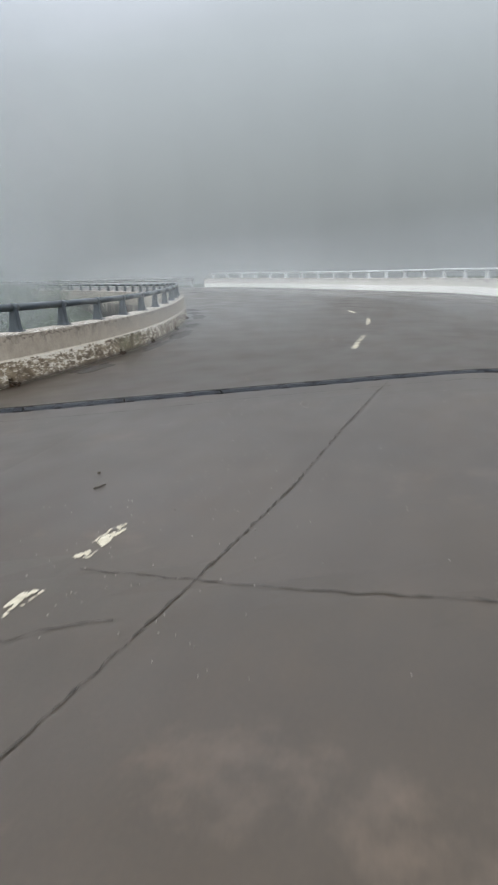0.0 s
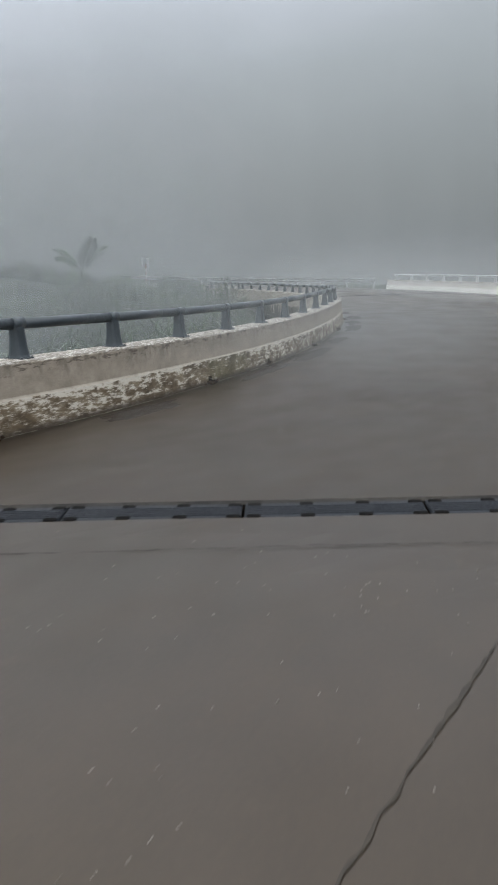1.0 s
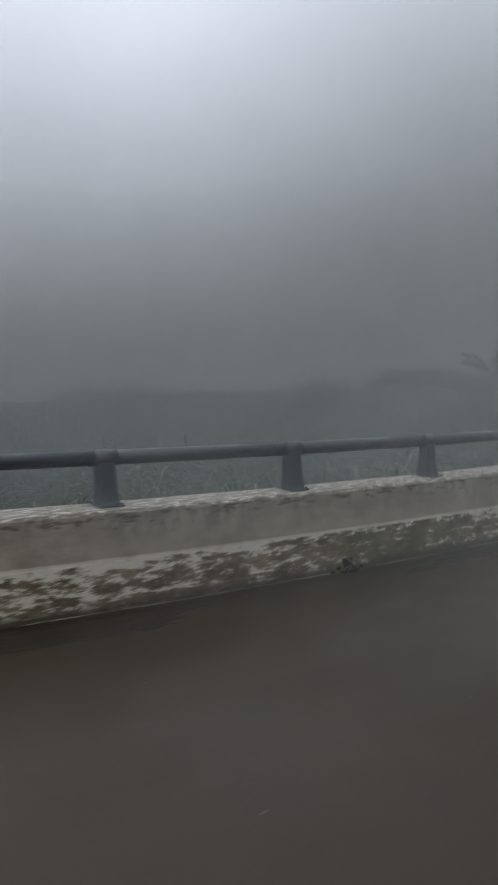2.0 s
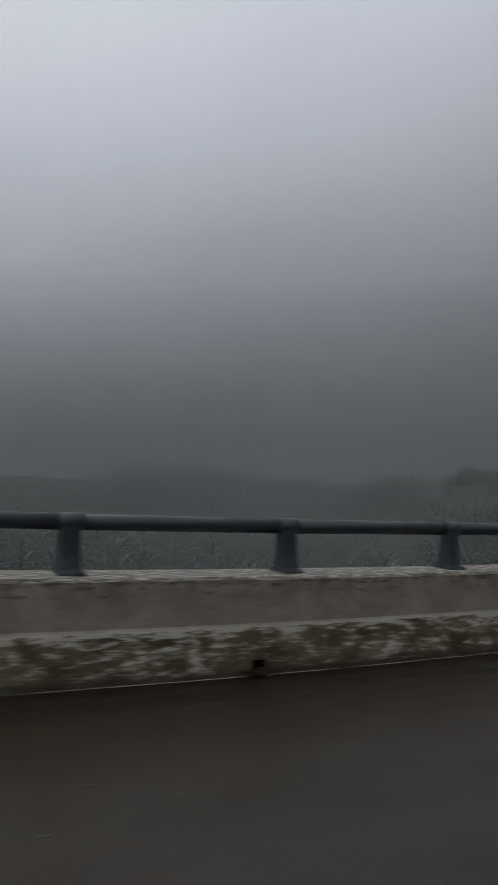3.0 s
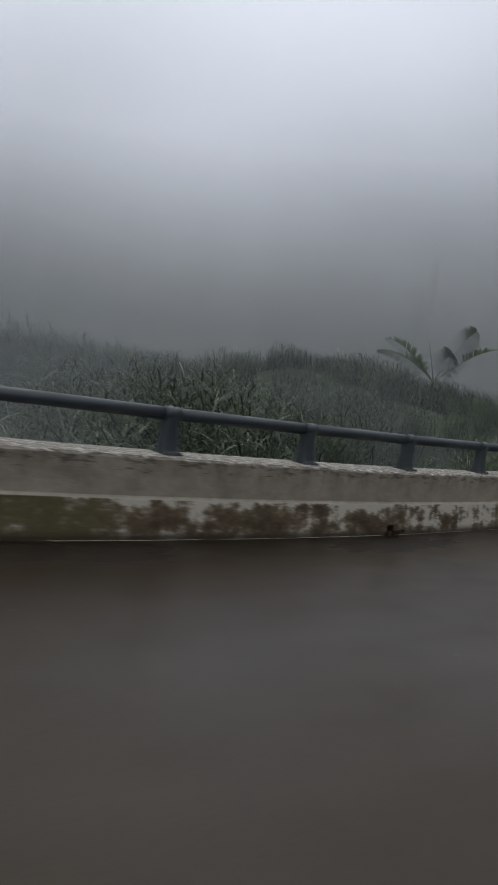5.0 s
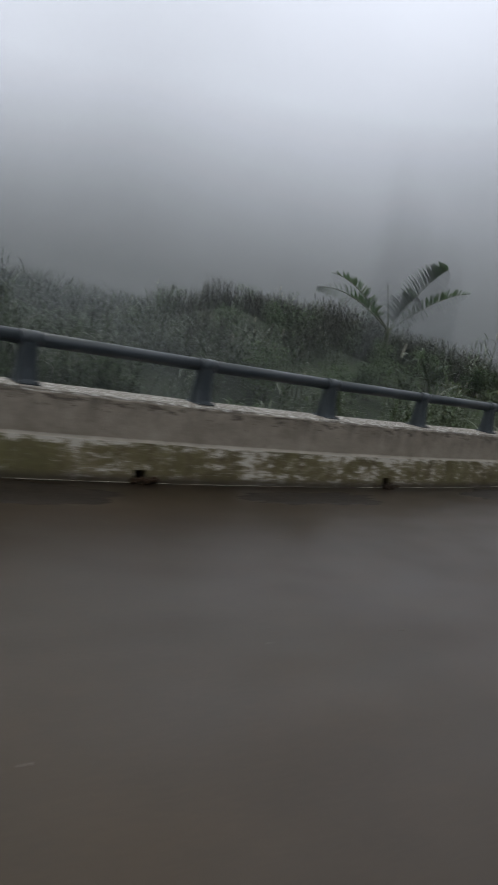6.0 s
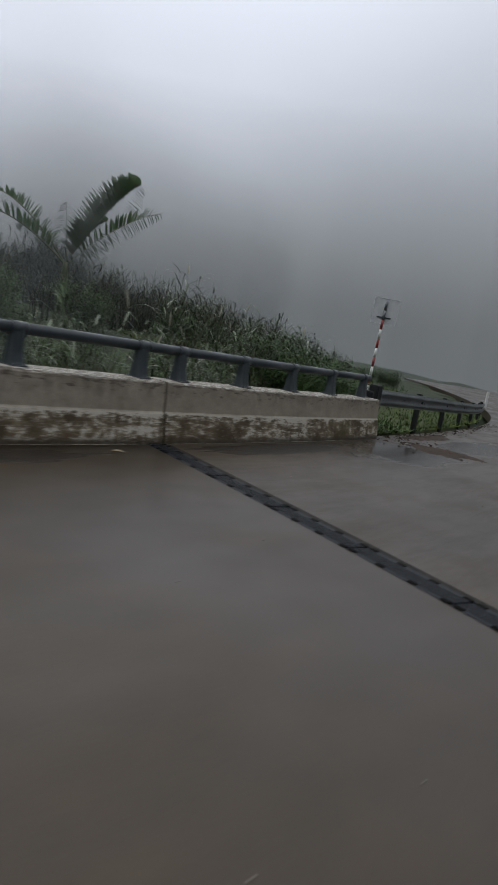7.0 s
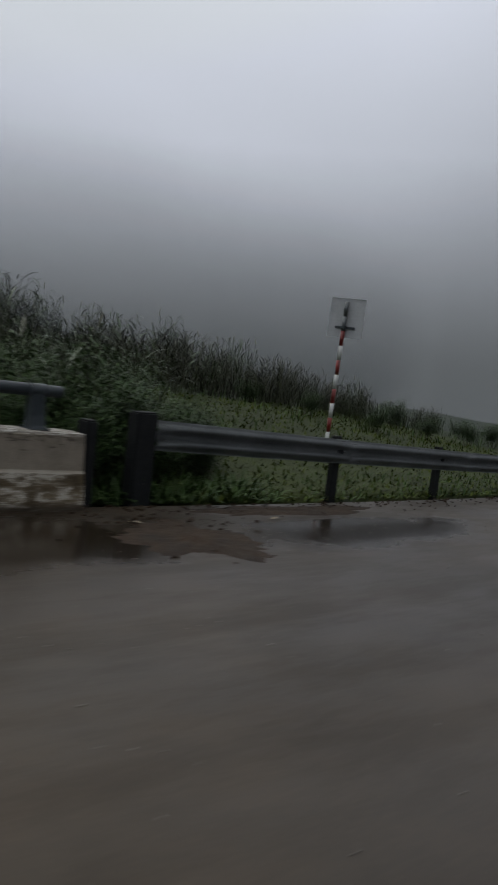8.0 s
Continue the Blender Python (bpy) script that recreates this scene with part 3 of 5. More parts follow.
# near-black plates for the dark inside the scuppers, and the debris washed up to them
for h in SCUPPERS:
    bm = bmesh.new()
    bmesh.ops.create_cube(bm, size=1, matrix=turn(h) @ Matrix.Translation((0, -0.15, 0.04)) @ Matrix.Diagonal((0.16, 0.05, 0.15, 1)))
    tagged(obj("drain_hole", bm, M_PIT), "dark drain opening at the foot of the parapet", "drain", "parapet drains")
    bm = bmesh.new()
    for k in range(26):
        m = turn(h) @ Matrix.Translation((rng.normal(0.02, 0.09), -0.34 - abs(rng.normal(0, 0.05)), 0.012 + 0.05 * rng.random() ** 2)) @ Euler(rng.uniform(-3, 3, 3)).to_matrix().to_4x4()
        bmesh.ops.create_icosphere(bm, subdivisions=1, radius=1, matrix=m @ Matrix.Diagonal((*(rng.uniform(0.01, 0.035, 3)), 1)))
    tagged(obj("drain_debris", bm, M_MUD), "clump of dark wet leaves and mud", "debris", "debris at drains", "stuff")


# ---------------------------------------------------------------- railing on the parapet
def box_bm(bm, m, sx, sy, sz, bevel=0.0):
    r = bmesh.ops.create_cube(bm, size=1, matrix=m @ Matrix.Diagonal((sx, sy, sz, 1)))
    if bevel:
        es = {e for v in r["verts"] for e in v.link_edges}
        bmesh.ops.bevel(bm, geom=list(es), offset=bevel, segments=2, affect="EDGES")
    return r["verts"]


def loft(bm, rings):
    vs = [[bm.verts.new(p) for p in r] for r in rings]
    n = len(vs[0])
    for a, b in zip(vs, vs[1:]):
        for i in range(n):
            bm.faces.new((a[i], a[(i + 1) % n], b[(i + 1) % n], b[i]))
    bm.faces.new(vs[0][::-1])
    bm.faces.new(vs[-1])


def rounded(sx, sy, z, r=0.25, cx=0.0, cy=0.0):
    pts = []
    for qx, qy, a0 in ((1, 1, 0), (-1, 1, 90), (-1, -1, 180), (1, -1, 270)):
        for k in range(3):
            a = radians(a0 + 45 * k)
            rr = r * min(sx, sy)
            pts.append(Vector((cx + qx * (sx / 2 - rr) + rr * math.cos(a), cy + qy * (sy / 2 - rr) + rr * math.sin(a), z)))
    return pts


def tube_mesh(name, length, radius, material, sides=16):
    bm = bmesh.new()
    bmesh.ops.create_cone(bm, cap_ends=True, segments=sides, radius1=radius, radius2=radius, depth=length, matrix=Matrix.Rotation(radians(90), 4, "Y"))
    for f in bm.faces:
        f.smooth = len(f.verts) == 4
    me = bpy.data.meshes.new(name)
    bm.to_mesh(me)
    bm.free()
    me.materials.append(material)
    return me


bm = bmesh.new()
loft(bm, [rounded(0.205, 0.24, 0.0), rounded(0.192, 0.20, 0.05), rounded(0.178, 0.16, 0.15), rounded(0.170, 0.135, 0.28), rounded(0.168, 0.125, 0.40), rounded(0.12, 0.11, 0.44)])
POST_ME = bpy.data.meshes.new("post")
bm.to_mesh(POST_ME)
bm.free()
POST_ME.materials.append(M_RAIL)
bm = bmesh.new()
box_bm(bm, Matrix.Translation((0, 0, 0.009)), 0.225, 0.27, 0.016, 0.004)
PLATE_ME = bpy.data.meshes.new("base_plate")
bm.to_mesh(PLATE_ME)
bm.free()
PLATE_ME.materials.append(M_RAIL)
bm = bmesh.new()
bmesh.ops.create_cone(bm, cap_ends=True, segments=6, radius1=0.011, radius2=0.010, depth=0.02)
BOLT_ME = bpy.data.meshes.new("bolt")
bm.to_mesh(BOLT_ME)
bm.free()
BOLT_ME.materials.append(M_RAIL)
COLLAR_ME = tube_mesh("collar", 0.20, 0.073, M_RAIL)
RAIL_R, RAIL_Z, CAP_Z = 0.066, 1.226, 0.812


def child(name, me, parent, m):
    ob = new(name, me)
    ob.parent = parent
    ob.matrix_basis = m
    return ob


def repainted(me, material):
    """The same mesh in another material."""
    if material is None:
        return me
    key = (me.name, material.name)
    if key not in PAINTED:
        PAINTED[key] = me.copy()
        PAINTED[key].materials.clear()
        PAINTED[key].materials.append(material)
    return PAINTED[key]


PAINTED = {}


def railing(name, stations, off, tail, label, material=None):
    """Posts on the parapet's cap, a thick tube in lengths from post to post, and a collar at each post."""
    thing = tagged(empty(name), label, "railing")
    ends = []
    for s in stations:
        at = Matrix.Translation(spot(s, off)) @ Matrix.Rotation(heading(s) + rng.normal(0, 0.01), 4, "Z")
        lean = Matrix.Rotation(rng.normal(0, 0.006), 4, "Y")
        post = child("post", repainted(POST_ME, material), thing, at @ Matrix.Translation((0, 0, CAP_Z)) @ lean)
        child("base_plate", repainted(PLATE_ME, material), post, Matrix.Identity(4))
        for bx, by in ((0.088, 0.115), (-0.088, 0.115), (0.088, -0.115), (-0.088, -0.115)):
            child("bolt", repainted(BOLT_ME, material), post, Matrix.Translation((bx, by, 0.024)))
        slope = Matrix.Rotation(-math.atan(np.interp(s, KNOTS, GRADE)), 4, "Y")
        child("collar", repainted(COLLAR_ME, material), post, Matrix.Translation((0, 0, RAIL_Z - CAP_Z)) @ slope)
        ends.append((s, spot(s, off, RAIL_Z)))
    ends.append((stations[-1] + tail, spot(stations[-1] + tail, off, RAIL_Z)))
    for (sa, pa), (sb, pb) in zip(ends, ends[1:]):
        d = pb - pa
        L = d.length - (0.006 if sb < ends[-1][0] else 0)
        key = round(L, 2)
        if key not in TUBES:
            TUBES[key] = tube_mesh("rail_tube", L, RAIL_R, M_RAIL)
        child("rail_tube", repainted(TUBES[key], material), thing, Matrix.Translation((pa + pb) / 2) @ d.to_track_quat("X", "Z").to_matrix().to_4x4())
    return thing


TUBES = {}
INNER_POSTS = [2.0 * i for i in range(-6, 27)] + [52.82 + 1.578 * i for i in range(5)]
railing("bridge_railing", INNER_POSTS, 0.0, 0.28, "dark grey steel tube railing on flared posts")
railing("bridge_railing", [-10 + 2.0 * i for i in range(33)], WIDTH, 0.3, "steel tube railing along the outer parapet, paled as by haze", M_PALE)


# ---------------------------------------------------------------- expansion joints in the road
def joint_pieces(plen):
    half = 0.15
    bm = bmesh.new()
    box_bm(bm, Matrix.Translation((0, 0, -0.012)), half * 2, plen - 0.022, 0.03, 0.006)
    for k in range(-2, 3):
        box_bm(bm, Matrix.Translation((k * 0.036, 0, 0.004)), 0.018, plen - 0.04, 0.009)
    for k in range(44):
        box_bm(bm, Matrix.Translation((0, -plen / 2 + 0.03 + (plen - 0.06) * k / 43, 0.0015)), 0.17, 0.007, 0.007)
    # flush black pads: the dark of a pocket is in their colour
    bm2 = bmesh.new()
    loft(bm2, [rounded(0.06, 0.10, -0.006, 0.4), rounded(0.058, 0.095, 0.0092, 0.4)])
    made = []
    for name, b, mm in (("panel", bm, M_RUBBER), ("bolt_pocket", bm2, M_PIT)):
        me = bpy.data.meshes.new(name)
        b.to_mesh(me)
        b.free()
        me.materials.append(mm)
        made.append(me)
    return made, half


def expansion_joint(which):
    """Rubber panels laid end to end across the road, each with bolt pockets along both sides."""
    thing = tagged(empty("expansion_joint"), "black ribbed rubber expansion joint with bolt pockets across the wet road", "expansion joint", "expansion joints")
    seams = [4.196 + 1.1454 * k for k in range(-3, 9)]
    offs = [FOOT] + [o for o in seams if FOOT + 0.2 < o < WIDTH - FOOT - 0.2] + [WIDTH - FOOT]
    ends = [spot(joint_s(which, o), o) for o in offs]
    plen = float(np.median([(b - a).length for a, b in zip(ends, ends[1:])]))
    (PAN, PIT), half = joint_pieces(plen)
    edge = bmesh.new()
    for a, b in zip(ends, ends[1:]):
        at = Matrix.Translation((a + b) / 2) @ (a - b).to_track_quat("Y", "Z").to_matrix().to_4x4()
        at = at @ Matrix.Diagonal((1, (a - b).length / plen, 1, 1))
        pan = child("panel", PAN, thing, at @ Matrix.Translation((0, 0, 0.003 + 0.003 * rng.random())))
        for side in (-1, 1):
            for q in (-0.45, -0.16, 0.15, 0.44):
                child("bolt_pocket", PIT, pan, Matrix.Translation((side * (half - 0.036), plen * q, 0.0)))
        for side in (-1, 1):
            box_bm(edge, at @ Matrix.Translation((side * (half + 0.04), 0, -0.012)), 0.09, plen + 0.03, 0.028)
    part("edge_strip", edge, M_TAR, thing, "dark sealed edge")
    return thing


expansion_joint(1)
expansion_joint(2)
# near-black strip set into the gap at the joint
bm = bmesh.new()
box_bm(bm, turn(J2) @ Matrix.Translation((0.005, 0.0, 0.40)), 0.048, 0.44, 0.78)
tagged(obj("parapet_gap_strip", bm, M_PIT), "black strip in the gap between two parapets", "filler", kind="structure")


# ---------------------------------------------------------------- marks and seams on the road
def ribbon(name, path, width, material, label, category, wobble=0.0, gaps=0.0, step=0.12, z=0.006, seed=0, kind="", group="", cols=4, bead=0.0):
    """A thin layer along a line of (s, off), with ragged edges and, where worn, missing bits."""
    bm = bmesh.new()
    pts = []
    for (s0, o0), (s1, o1) in zip(path, path[1:]):
        n = max(1, int(math.hypot(s1 - s0, o1 - o0) / step))
        pts += [(s0 + (s1 - s0) * i / n, o0 + (o1 - o0) * i / n) for i in range(n)]
    pts.append(path[-1])
    cols = cols if gaps else 1
    prev = None
    for i, (s, o) in enumerate(pts):
        a, b = pts[max(i - 1, 0)], pts[min(i + 1, len(pts) - 1)]
        ds, do = b[0] - a[0], b[1] - a[1]
        L = math.hypot(ds, do) or 1
        ns, no = -do / L, ds / L
        w = noise.noise(Vector((i * 0.31, seed, 0))) * wobble
        row = []
        for k in range(cols + 1):
            e = (k / cols - 0.5) * width * (1 + 0.25 * noise.noise(Vector((i * 0.35, k * 0.4, seed + 3))) + bead * max(-0.35, noise.noise(Vector((i * 0.55, 0.3, seed + 8))) + 0.5 * noise.noise(Vector((i * 0.13, 0.7, seed + 9))))) + w
            row.append(bm.verts.new(spot(s + ns * e, o + no * e, z)))
        if prev:
            for k in range(cols):
                if gaps and noise.noise(Vector((i * 0.16, k * 0.28, seed * 1.7))) + 0.5 * noise.noise(Vector((i * 0.6, k * 0.7, seed * 2.7))) > gaps:
                    continue
                bm.faces.new((prev[k], row[k], row[k + 1], prev[k + 1]))
        prev = row
    bmesh.ops.delete(bm, geom=[v for v in bm.verts if not v.link_faces], context="VERTS")
    up = sum((f.normal.z for f in bm.faces if not f.normal_update()), 0.0)
    if up < 0:
        bmesh.ops.reverse_faces(bm, faces=bm.faces)
    return tagged(obj(name, bm, material), label, category, group, kind)


DASHES = [(-8.62, -8.28, 4.95, 4.95, 0.04), (-7.83, -7.25, 4.95, 4.98, -0.04), (3.1, 4.6, 5.58, 5.66, 0.1), (4.75, 6.4, 5.68, 5.84, 0.06), (9.9, 12.2, 6.20, 6.50, 0.1), (15.0, 16.2, 6.50, 6.46, 0.0), (23.5, 26, 6.6, 6.6, 0.2), (29.6, 32, 6.3, 6.3, 0.2), (36, 38.2, 6.1, 6.1, 0.3), (42.1, 44.3, 6.0, 6.03, 0.5), (44.92, 45.3, 6.07, 6.08, 0.3), (63, 65.5, 5.9, 5.9, 0.0), (70, 72.5, 5.9, 5.9, 0.0)]
for i, (a, b, o, o2, keep) in enumerate(DASHES):
    ribbon("lane_dash", [(a, o), (b, o2)], 0.16 if a > 30 else 0.11, M_LINE, "worn white centre line dash painted on the wet road", "road marking", 0, keep, 0.025, 0.005, i, group="centre line dashes", cols=12)
ribbon("slab_joint", [(-40, 4.2), (-9.6, 5.69), (-7.9, 5.78), (-6.4, 5.93), (-4.7, 6.03), (-2.0, 6.30)], 0.009, M_SLABSEAM, "dark tar-filled joint running along the concrete slabs", "slab joint", 0.02, 0, 0.035, seed=1, bead=2.6)
ribbon("slab_joint", [(-7.98, 5.04), (-8.03, 5.72), (-8.08, 6.40), (-8.07, 6.86), (-8.05, 7.34), (-7.9, 9.5), (-7.7, 14.0)], 0.009, M_SLABSEAM, "dark tar-filled joint across the concrete slabs", "slab joint", 0.03, 0, 0.04, seed=2, bead=2.4)
ribbon("slab_joint", [(-10.3, 0.5), (-9.4, 3.2), (-8.83, 5.15), (-8.62, 5.38), (-8.56, 5.56)], 0.011, M_SLABSEAM, "dark tar-filled joint across the concrete slabs", "slab joint", 0.03, 0, 0.04, seed=3, bead=2.4)
ribbon("slab_crack", [(joint_s(1, o) - 0.80, o) for o in (0.6, 3, 5, 7, 9, 12)], 0.008, M_SLABSEAM, "thin dark crack beside the expansion joint", "crack", 0.02, 0, 0.04, seed=4, bead=2.4)
ribbon("deck_seam", [(25.35, 0.5), (25.2, 2.5), (25.0, 3.9), (24.7, 6), (24.2, 9)], 0.03, M_SEAM, "pale cement seam across the deck", "seam", 0.015, 0, 0.1, seed=5)
ribbon("foot_line", [(s, FOOT + 0.012) for s in span(-12, J2 - 0.1, 1.0)], 0.022, M_LINE, "thin pale mortar line along the foot of the parapet", "mortar line", 0.004, 0.18, 0.1, 0.005, 6)
ribbon("foot_line", [(s, FOOT + 0.012) for s in span(J2 + 0.1, S_END - 1.5, 1.0)], 0.022, M_LINE, "thin pale mortar line along the foot of the parapet", "mortar line", 0.004, 0.15, 0.1, 0.005, 7)


def puddle(name, s, o, rs, ro, material, label, category, z=0.004, lump=0.0, seed=0, rag=0.35):
    bm = bmesh.new()
    n, rings = 96, 6
    mid = bm.verts.new(spot(s, o, z + lump))
    last = None
    for r in range(1, rings + 1):
        row = []
        for k in range(n):
            a = 2 * math.pi * k / n
            e = 1 + rag * noise.noise(Vector((math.cos(a) * 1.3, math.sin(a) * 1.3, seed))) + rag * 0.5 * noise.noise(Vector((math.cos(a) * 4, math.sin(a) * 4, seed + 5))) + rag * 0.22 * noise.noise(Vector((math.cos(a) * 13, math.sin(a) * 13, seed + 2)))
            q = r / rings
            h = z + lump * (1 - q) * (0.5 + noise.noise(Vector((q * 5 * math.cos(a), q * 5 * math.sin(a), seed)))) if r < rings else z - (0.01 if lump else 0)
            row.append(bm.verts.new(spot(s + rs * e * q * math.cos(a), o + ro * e * q * math.sin(a), h)))
        for k in range(n):
            if last is None:
                bm.faces.new((mid, row[k], row[(k + 1) % n]))
            else:
                bm.faces.new((last[k], row[k], row[(k + 1) % n], last[(k + 1) % n]))
        last = row
    bmesh.ops.recalc_face_normals(bm, faces=bm.faces)
    if sum(f.normal.z for f in bm.faces) < 0:
        bmesh.ops.reverse_faces(bm, faces=bm.faces)
    return tagged(obj(name, bm, material, smooth=True), label, category)


puddle("mud_patch", 60.0, 1.75, 0.85, 0.75, M_MUD, "patch of washed-out brown mud on the road edge", "mud", 0.006, 0.05, 3, 0.6)
puddle("mud_patch", 62.6, 0.55, 1.6, 0.32, M_MUD, "strip of brown mud washed onto the road edge", "mud", 0.006, 0.03, 4, 0.5)
puddle("mud_patch", 54.6, 0.75, 2.6, 0.30, M_SILT, "dark wet silt along the foot of the parapet", "mud", 0.005, 0.008, 5, 0.5)
for i, (s, o) in enumerate(((1.5, 0.75), (6.3, 0.7), (9.6, 0.8), (13.2, 0.75), (17.6, 0.8), (20.2, 0.72), (23.6, 0.8), (28.5, 0.75), (33, 0.8), (37.5, 0.75), (41.2, 0.8), (45.3, 0.75), (49.2, 0.8))):
    puddle("silt_patch", s, o, rng.uniform(0.9, 1.7), rng.uniform(0.2, 0.34), M_SILT, "dark wet silt along the foot of the parapet", "silt", 0.005, 0.006, 10 + i, 0.6)

# clods round the washed-out mud
bm = bmesh.new()
for k in range(160):
    s, o = rng.normal(60.2, 0.6), 0.35 + abs(rng.normal(0.6, 0.6))
    m = Matrix.Translation(spot(s, o, 0.008)) @ Euler((0, 0, rng.uniform(0, 6))).to_matrix().to_4x4()
    q = rng.random() ** 3
    bmesh.ops.create_icosphere(bm, subdivisions=1, radius=1, matrix=m @ Matrix.Diagonal((0.008 + 0.035 * q, 0.007 + 0.02 * q, 0.004 + 0.014 * q, 1)))
tagged(obj("mud_clods", bm, M_MUD), "small brown clods scattered round the mud", "mud", kind="stuff")

# litter
for i, (s, o) in enumerate(((18.66, 0.86), (51.13, 0.77), (46.5, 1.6), (59.8, 0.9), (62.0, 1.0))):
    bm = bmesh.new()
    vs = []
    for k in range(5):
        q = k / 4
        w = 0.035 * math.sin(math.pi * (0.08 + 0.84 * q))
        vs.append((bm.verts.new((q * 0.16, w, 0.015 * math.sin(q * 3))), bm.verts.new((q * 0.16, -w, 0.02 * math.sin(q * 3)))))
    for a, b in zip(vs, vs[1:]):
        bm.faces.new((a[1], b[1], b[0], a[0]))
    ob = tagged(obj("fallen_leaf", bm, M_LITTER), "pale dry fallen leaf on the wet road", "leaf", "fallen leaves")
    ob.matrix_basis = Matrix.Translation(spot(s, o, 0.006)) @ Matrix.Rotation(rng.uniform(0, 6), 4, "Z")
bm = bmesh.new()
for k in range(1180):
    s = rng.uniform(-11, 62) if k < 450 else rng.uniform(54, 66) if k < 950 else rng.uniform(-9, -3)
    o = FOOT + abs(rng.normal(0.1, 0.9)) if k % 3 == 0 and k < 900 else rng.uniform(1, 9) if k < 950 else rng.normal(5.4, 0.8)
    bmesh.ops.create_icosphere(bm, subdivisions=1, radius=1, matrix=Matrix.Translation(spot(s, o, 0.004)) @ Matrix.Rotation(rng.uniform(0, 6), 4, "Z") @ Matrix.Diagonal((rng.uniform(0.003, 0.016 if s > 0 else 0.007), rng.uniform(0.003, 0.008 if s > 0 else 0.005), 0.004, 1)))
tagged(obj("road_grit", bm, M_RUBBLE), "scattered small stones and grit on the road", "grit", kind="stuff")


bm = bmesh.new()
for k in range(300):
    s, o = rng.uniform(59.7, 76), 0.15 + abs(rng.normal(0.12, 0.16)) + (0.5 * rng.random() if k % 5 == 0 else 0)
    m = Matrix.Translation(spot(s, o, 0.015)) @ Euler((rng.normal(0, 0.3), rng.normal(0, 0.3), rng.uniform(0, 6))).to_matrix().to_4x4()
    bmesh.ops.create_icosphere(bm, subdivisions=1, radius=1, matrix=m @ Matrix.Diagonal((rng.uniform(0.01, 0.055), rng.uniform(0.008, 0.02), rng.uniform(0.005, 0.014), 1)))
tagged(obj("edge_debris", bm, M_MUD), "strip of dark wet leaves and clods along the road edge", "debris", kind="stuff")
bm = bmesh.new()
box_bm(bm, Matrix.Translation(spot(-6.50, 4.39, 0.008)) @ Matrix.Rotation(1.1, 4, "Z"), 0.13, 0.012, 0.010, 0.003)
tagged(obj("broken_twig", bm, M_TRUNK), "dark broken twig on the wet slab", "twig")
bm = bmesh.new()
box_bm(bm, Matrix.Translation(spot(-6.14, 4.20, 0.008)) @ Matrix.Rotation(0.3, 4, "Z"), 0.03, 0.03, 0.012, 0.004)
tagged(obj("bark_chip", bm, M_TRUNK), "small dark chip of bark on the wet slab", "bark")


# ---------------------------------------------------------------- ground: one sheet from the road's edges to the horizon
def smooth_step(x, a, b):
    t = np.clip((x - a) / (b - a), 0, 1)
    return t * t * (3 - 2 * t)


FAR_S = np.concatenate([np.arange(-90, S_MIN, 1.0), LINE_S, np.arange(S_MAX + 1, S_MAX + 90, 1.0)])
FAR_P = np.array([spot(s) for s in FAR_S])
FAR_A = np.array([heading(min(max(s, S_MIN), S_MAX)) for s in FAR_S])


def plan_of(x, y):
    """Metres along, metres to the road side, and the road's height, for places in the world."""
    s, o, h = np.empty(len(x)), np.empty(len(x)), np.empty(len(x))
    for i in range(0, len(x), 2000):
        dx, dy = x[i:i + 2000, None] - FAR_P[None, :, 0], y[i:i + 2000, None] - FAR_P[None, :, 1]
        n = np.argmin(dx * dx + dy * dy, axis=1)
        r = np.arange(len(n))
        a = FAR_A[n]
        s[i:i + 2000] = FAR_S[n] + dx[r, n] * np.cos(a) + dy[r, n] * np.sin(a)
        o[i:i + 2000] = dx[r, n] * np.sin(a) - dy[r, n] * np.cos(a)
        h[i:i + 2000] = FAR_P[n, 2]
    return s, o, h


def lie(x, y):
    """The ground's height."""
    x, y = np.atleast_1d(np.asarray(x, float)), np.atleast_1d(np.asarray(y, float))
    s, o, h = plan_of(x, y)
    bank = smooth_step(s, 18, 50)
    left = -10 + 9.7 * bank
    left = left + bank * (1.1 * smooth_step(-o, 4, 12) + 1.6 * smooth_step(-o, 11, 30) * smooth_step(s, 48, 64)) * (1 - 0.95 * smooth_step(s, 76, 100))
    left = left - 7 * bank * smooth_step(-o, 24, 60) - 3.5 * bank * smooth_step(-o, 12, 26) * (1 - smooth_step(s, 46, 60)) - 3.5 * bank * smooth_step(-o, 19, 28)
    edge = smooth_step(s, 54, 60)
    left = left * (1 - edge) + edge * (-0.05 + (1.3 * smooth_step(-o, 0, 10) + 0.8 * smooth_step(-o, 9, 17)) * (1 - 0.92 * smooth_step(s, 72, 95)) - 3.5 * smooth_step(-o, 17, 26) - 6 * smooth_step(-o, 24, 60))
    before = 1 - smooth_step(s, -16, -7)
    left = left * (1 - before) + before * (-0.5 - 5 * smooth_step(-o, 4, 14))
    deck = -9.5 * smooth_step(s, -5, 6) * (1 - smooth_step(s, 38, 49)) - 1.1
    right = deck * (1 - smooth_step(o, 18, 40)) - 0.6 * smooth_step(o, 15, 20) - 9 * smooth_step(o, 24, 60)
    out = np.where(o < -0.3, left, np.where(o < WIDTH + 0.6, deck, right))
    rough = np.array([noise.fractal(Vector((a * 0.11, b * 0.11, 0)), 1.0, 2.0, 4) for a, b in zip(x, y)])
    out = out + rough * np.where((o > -3) & (o < WIDTH + 2), 0.02, np.clip(np.abs(o) * 0.03, 0, 0.6))
    return out + h


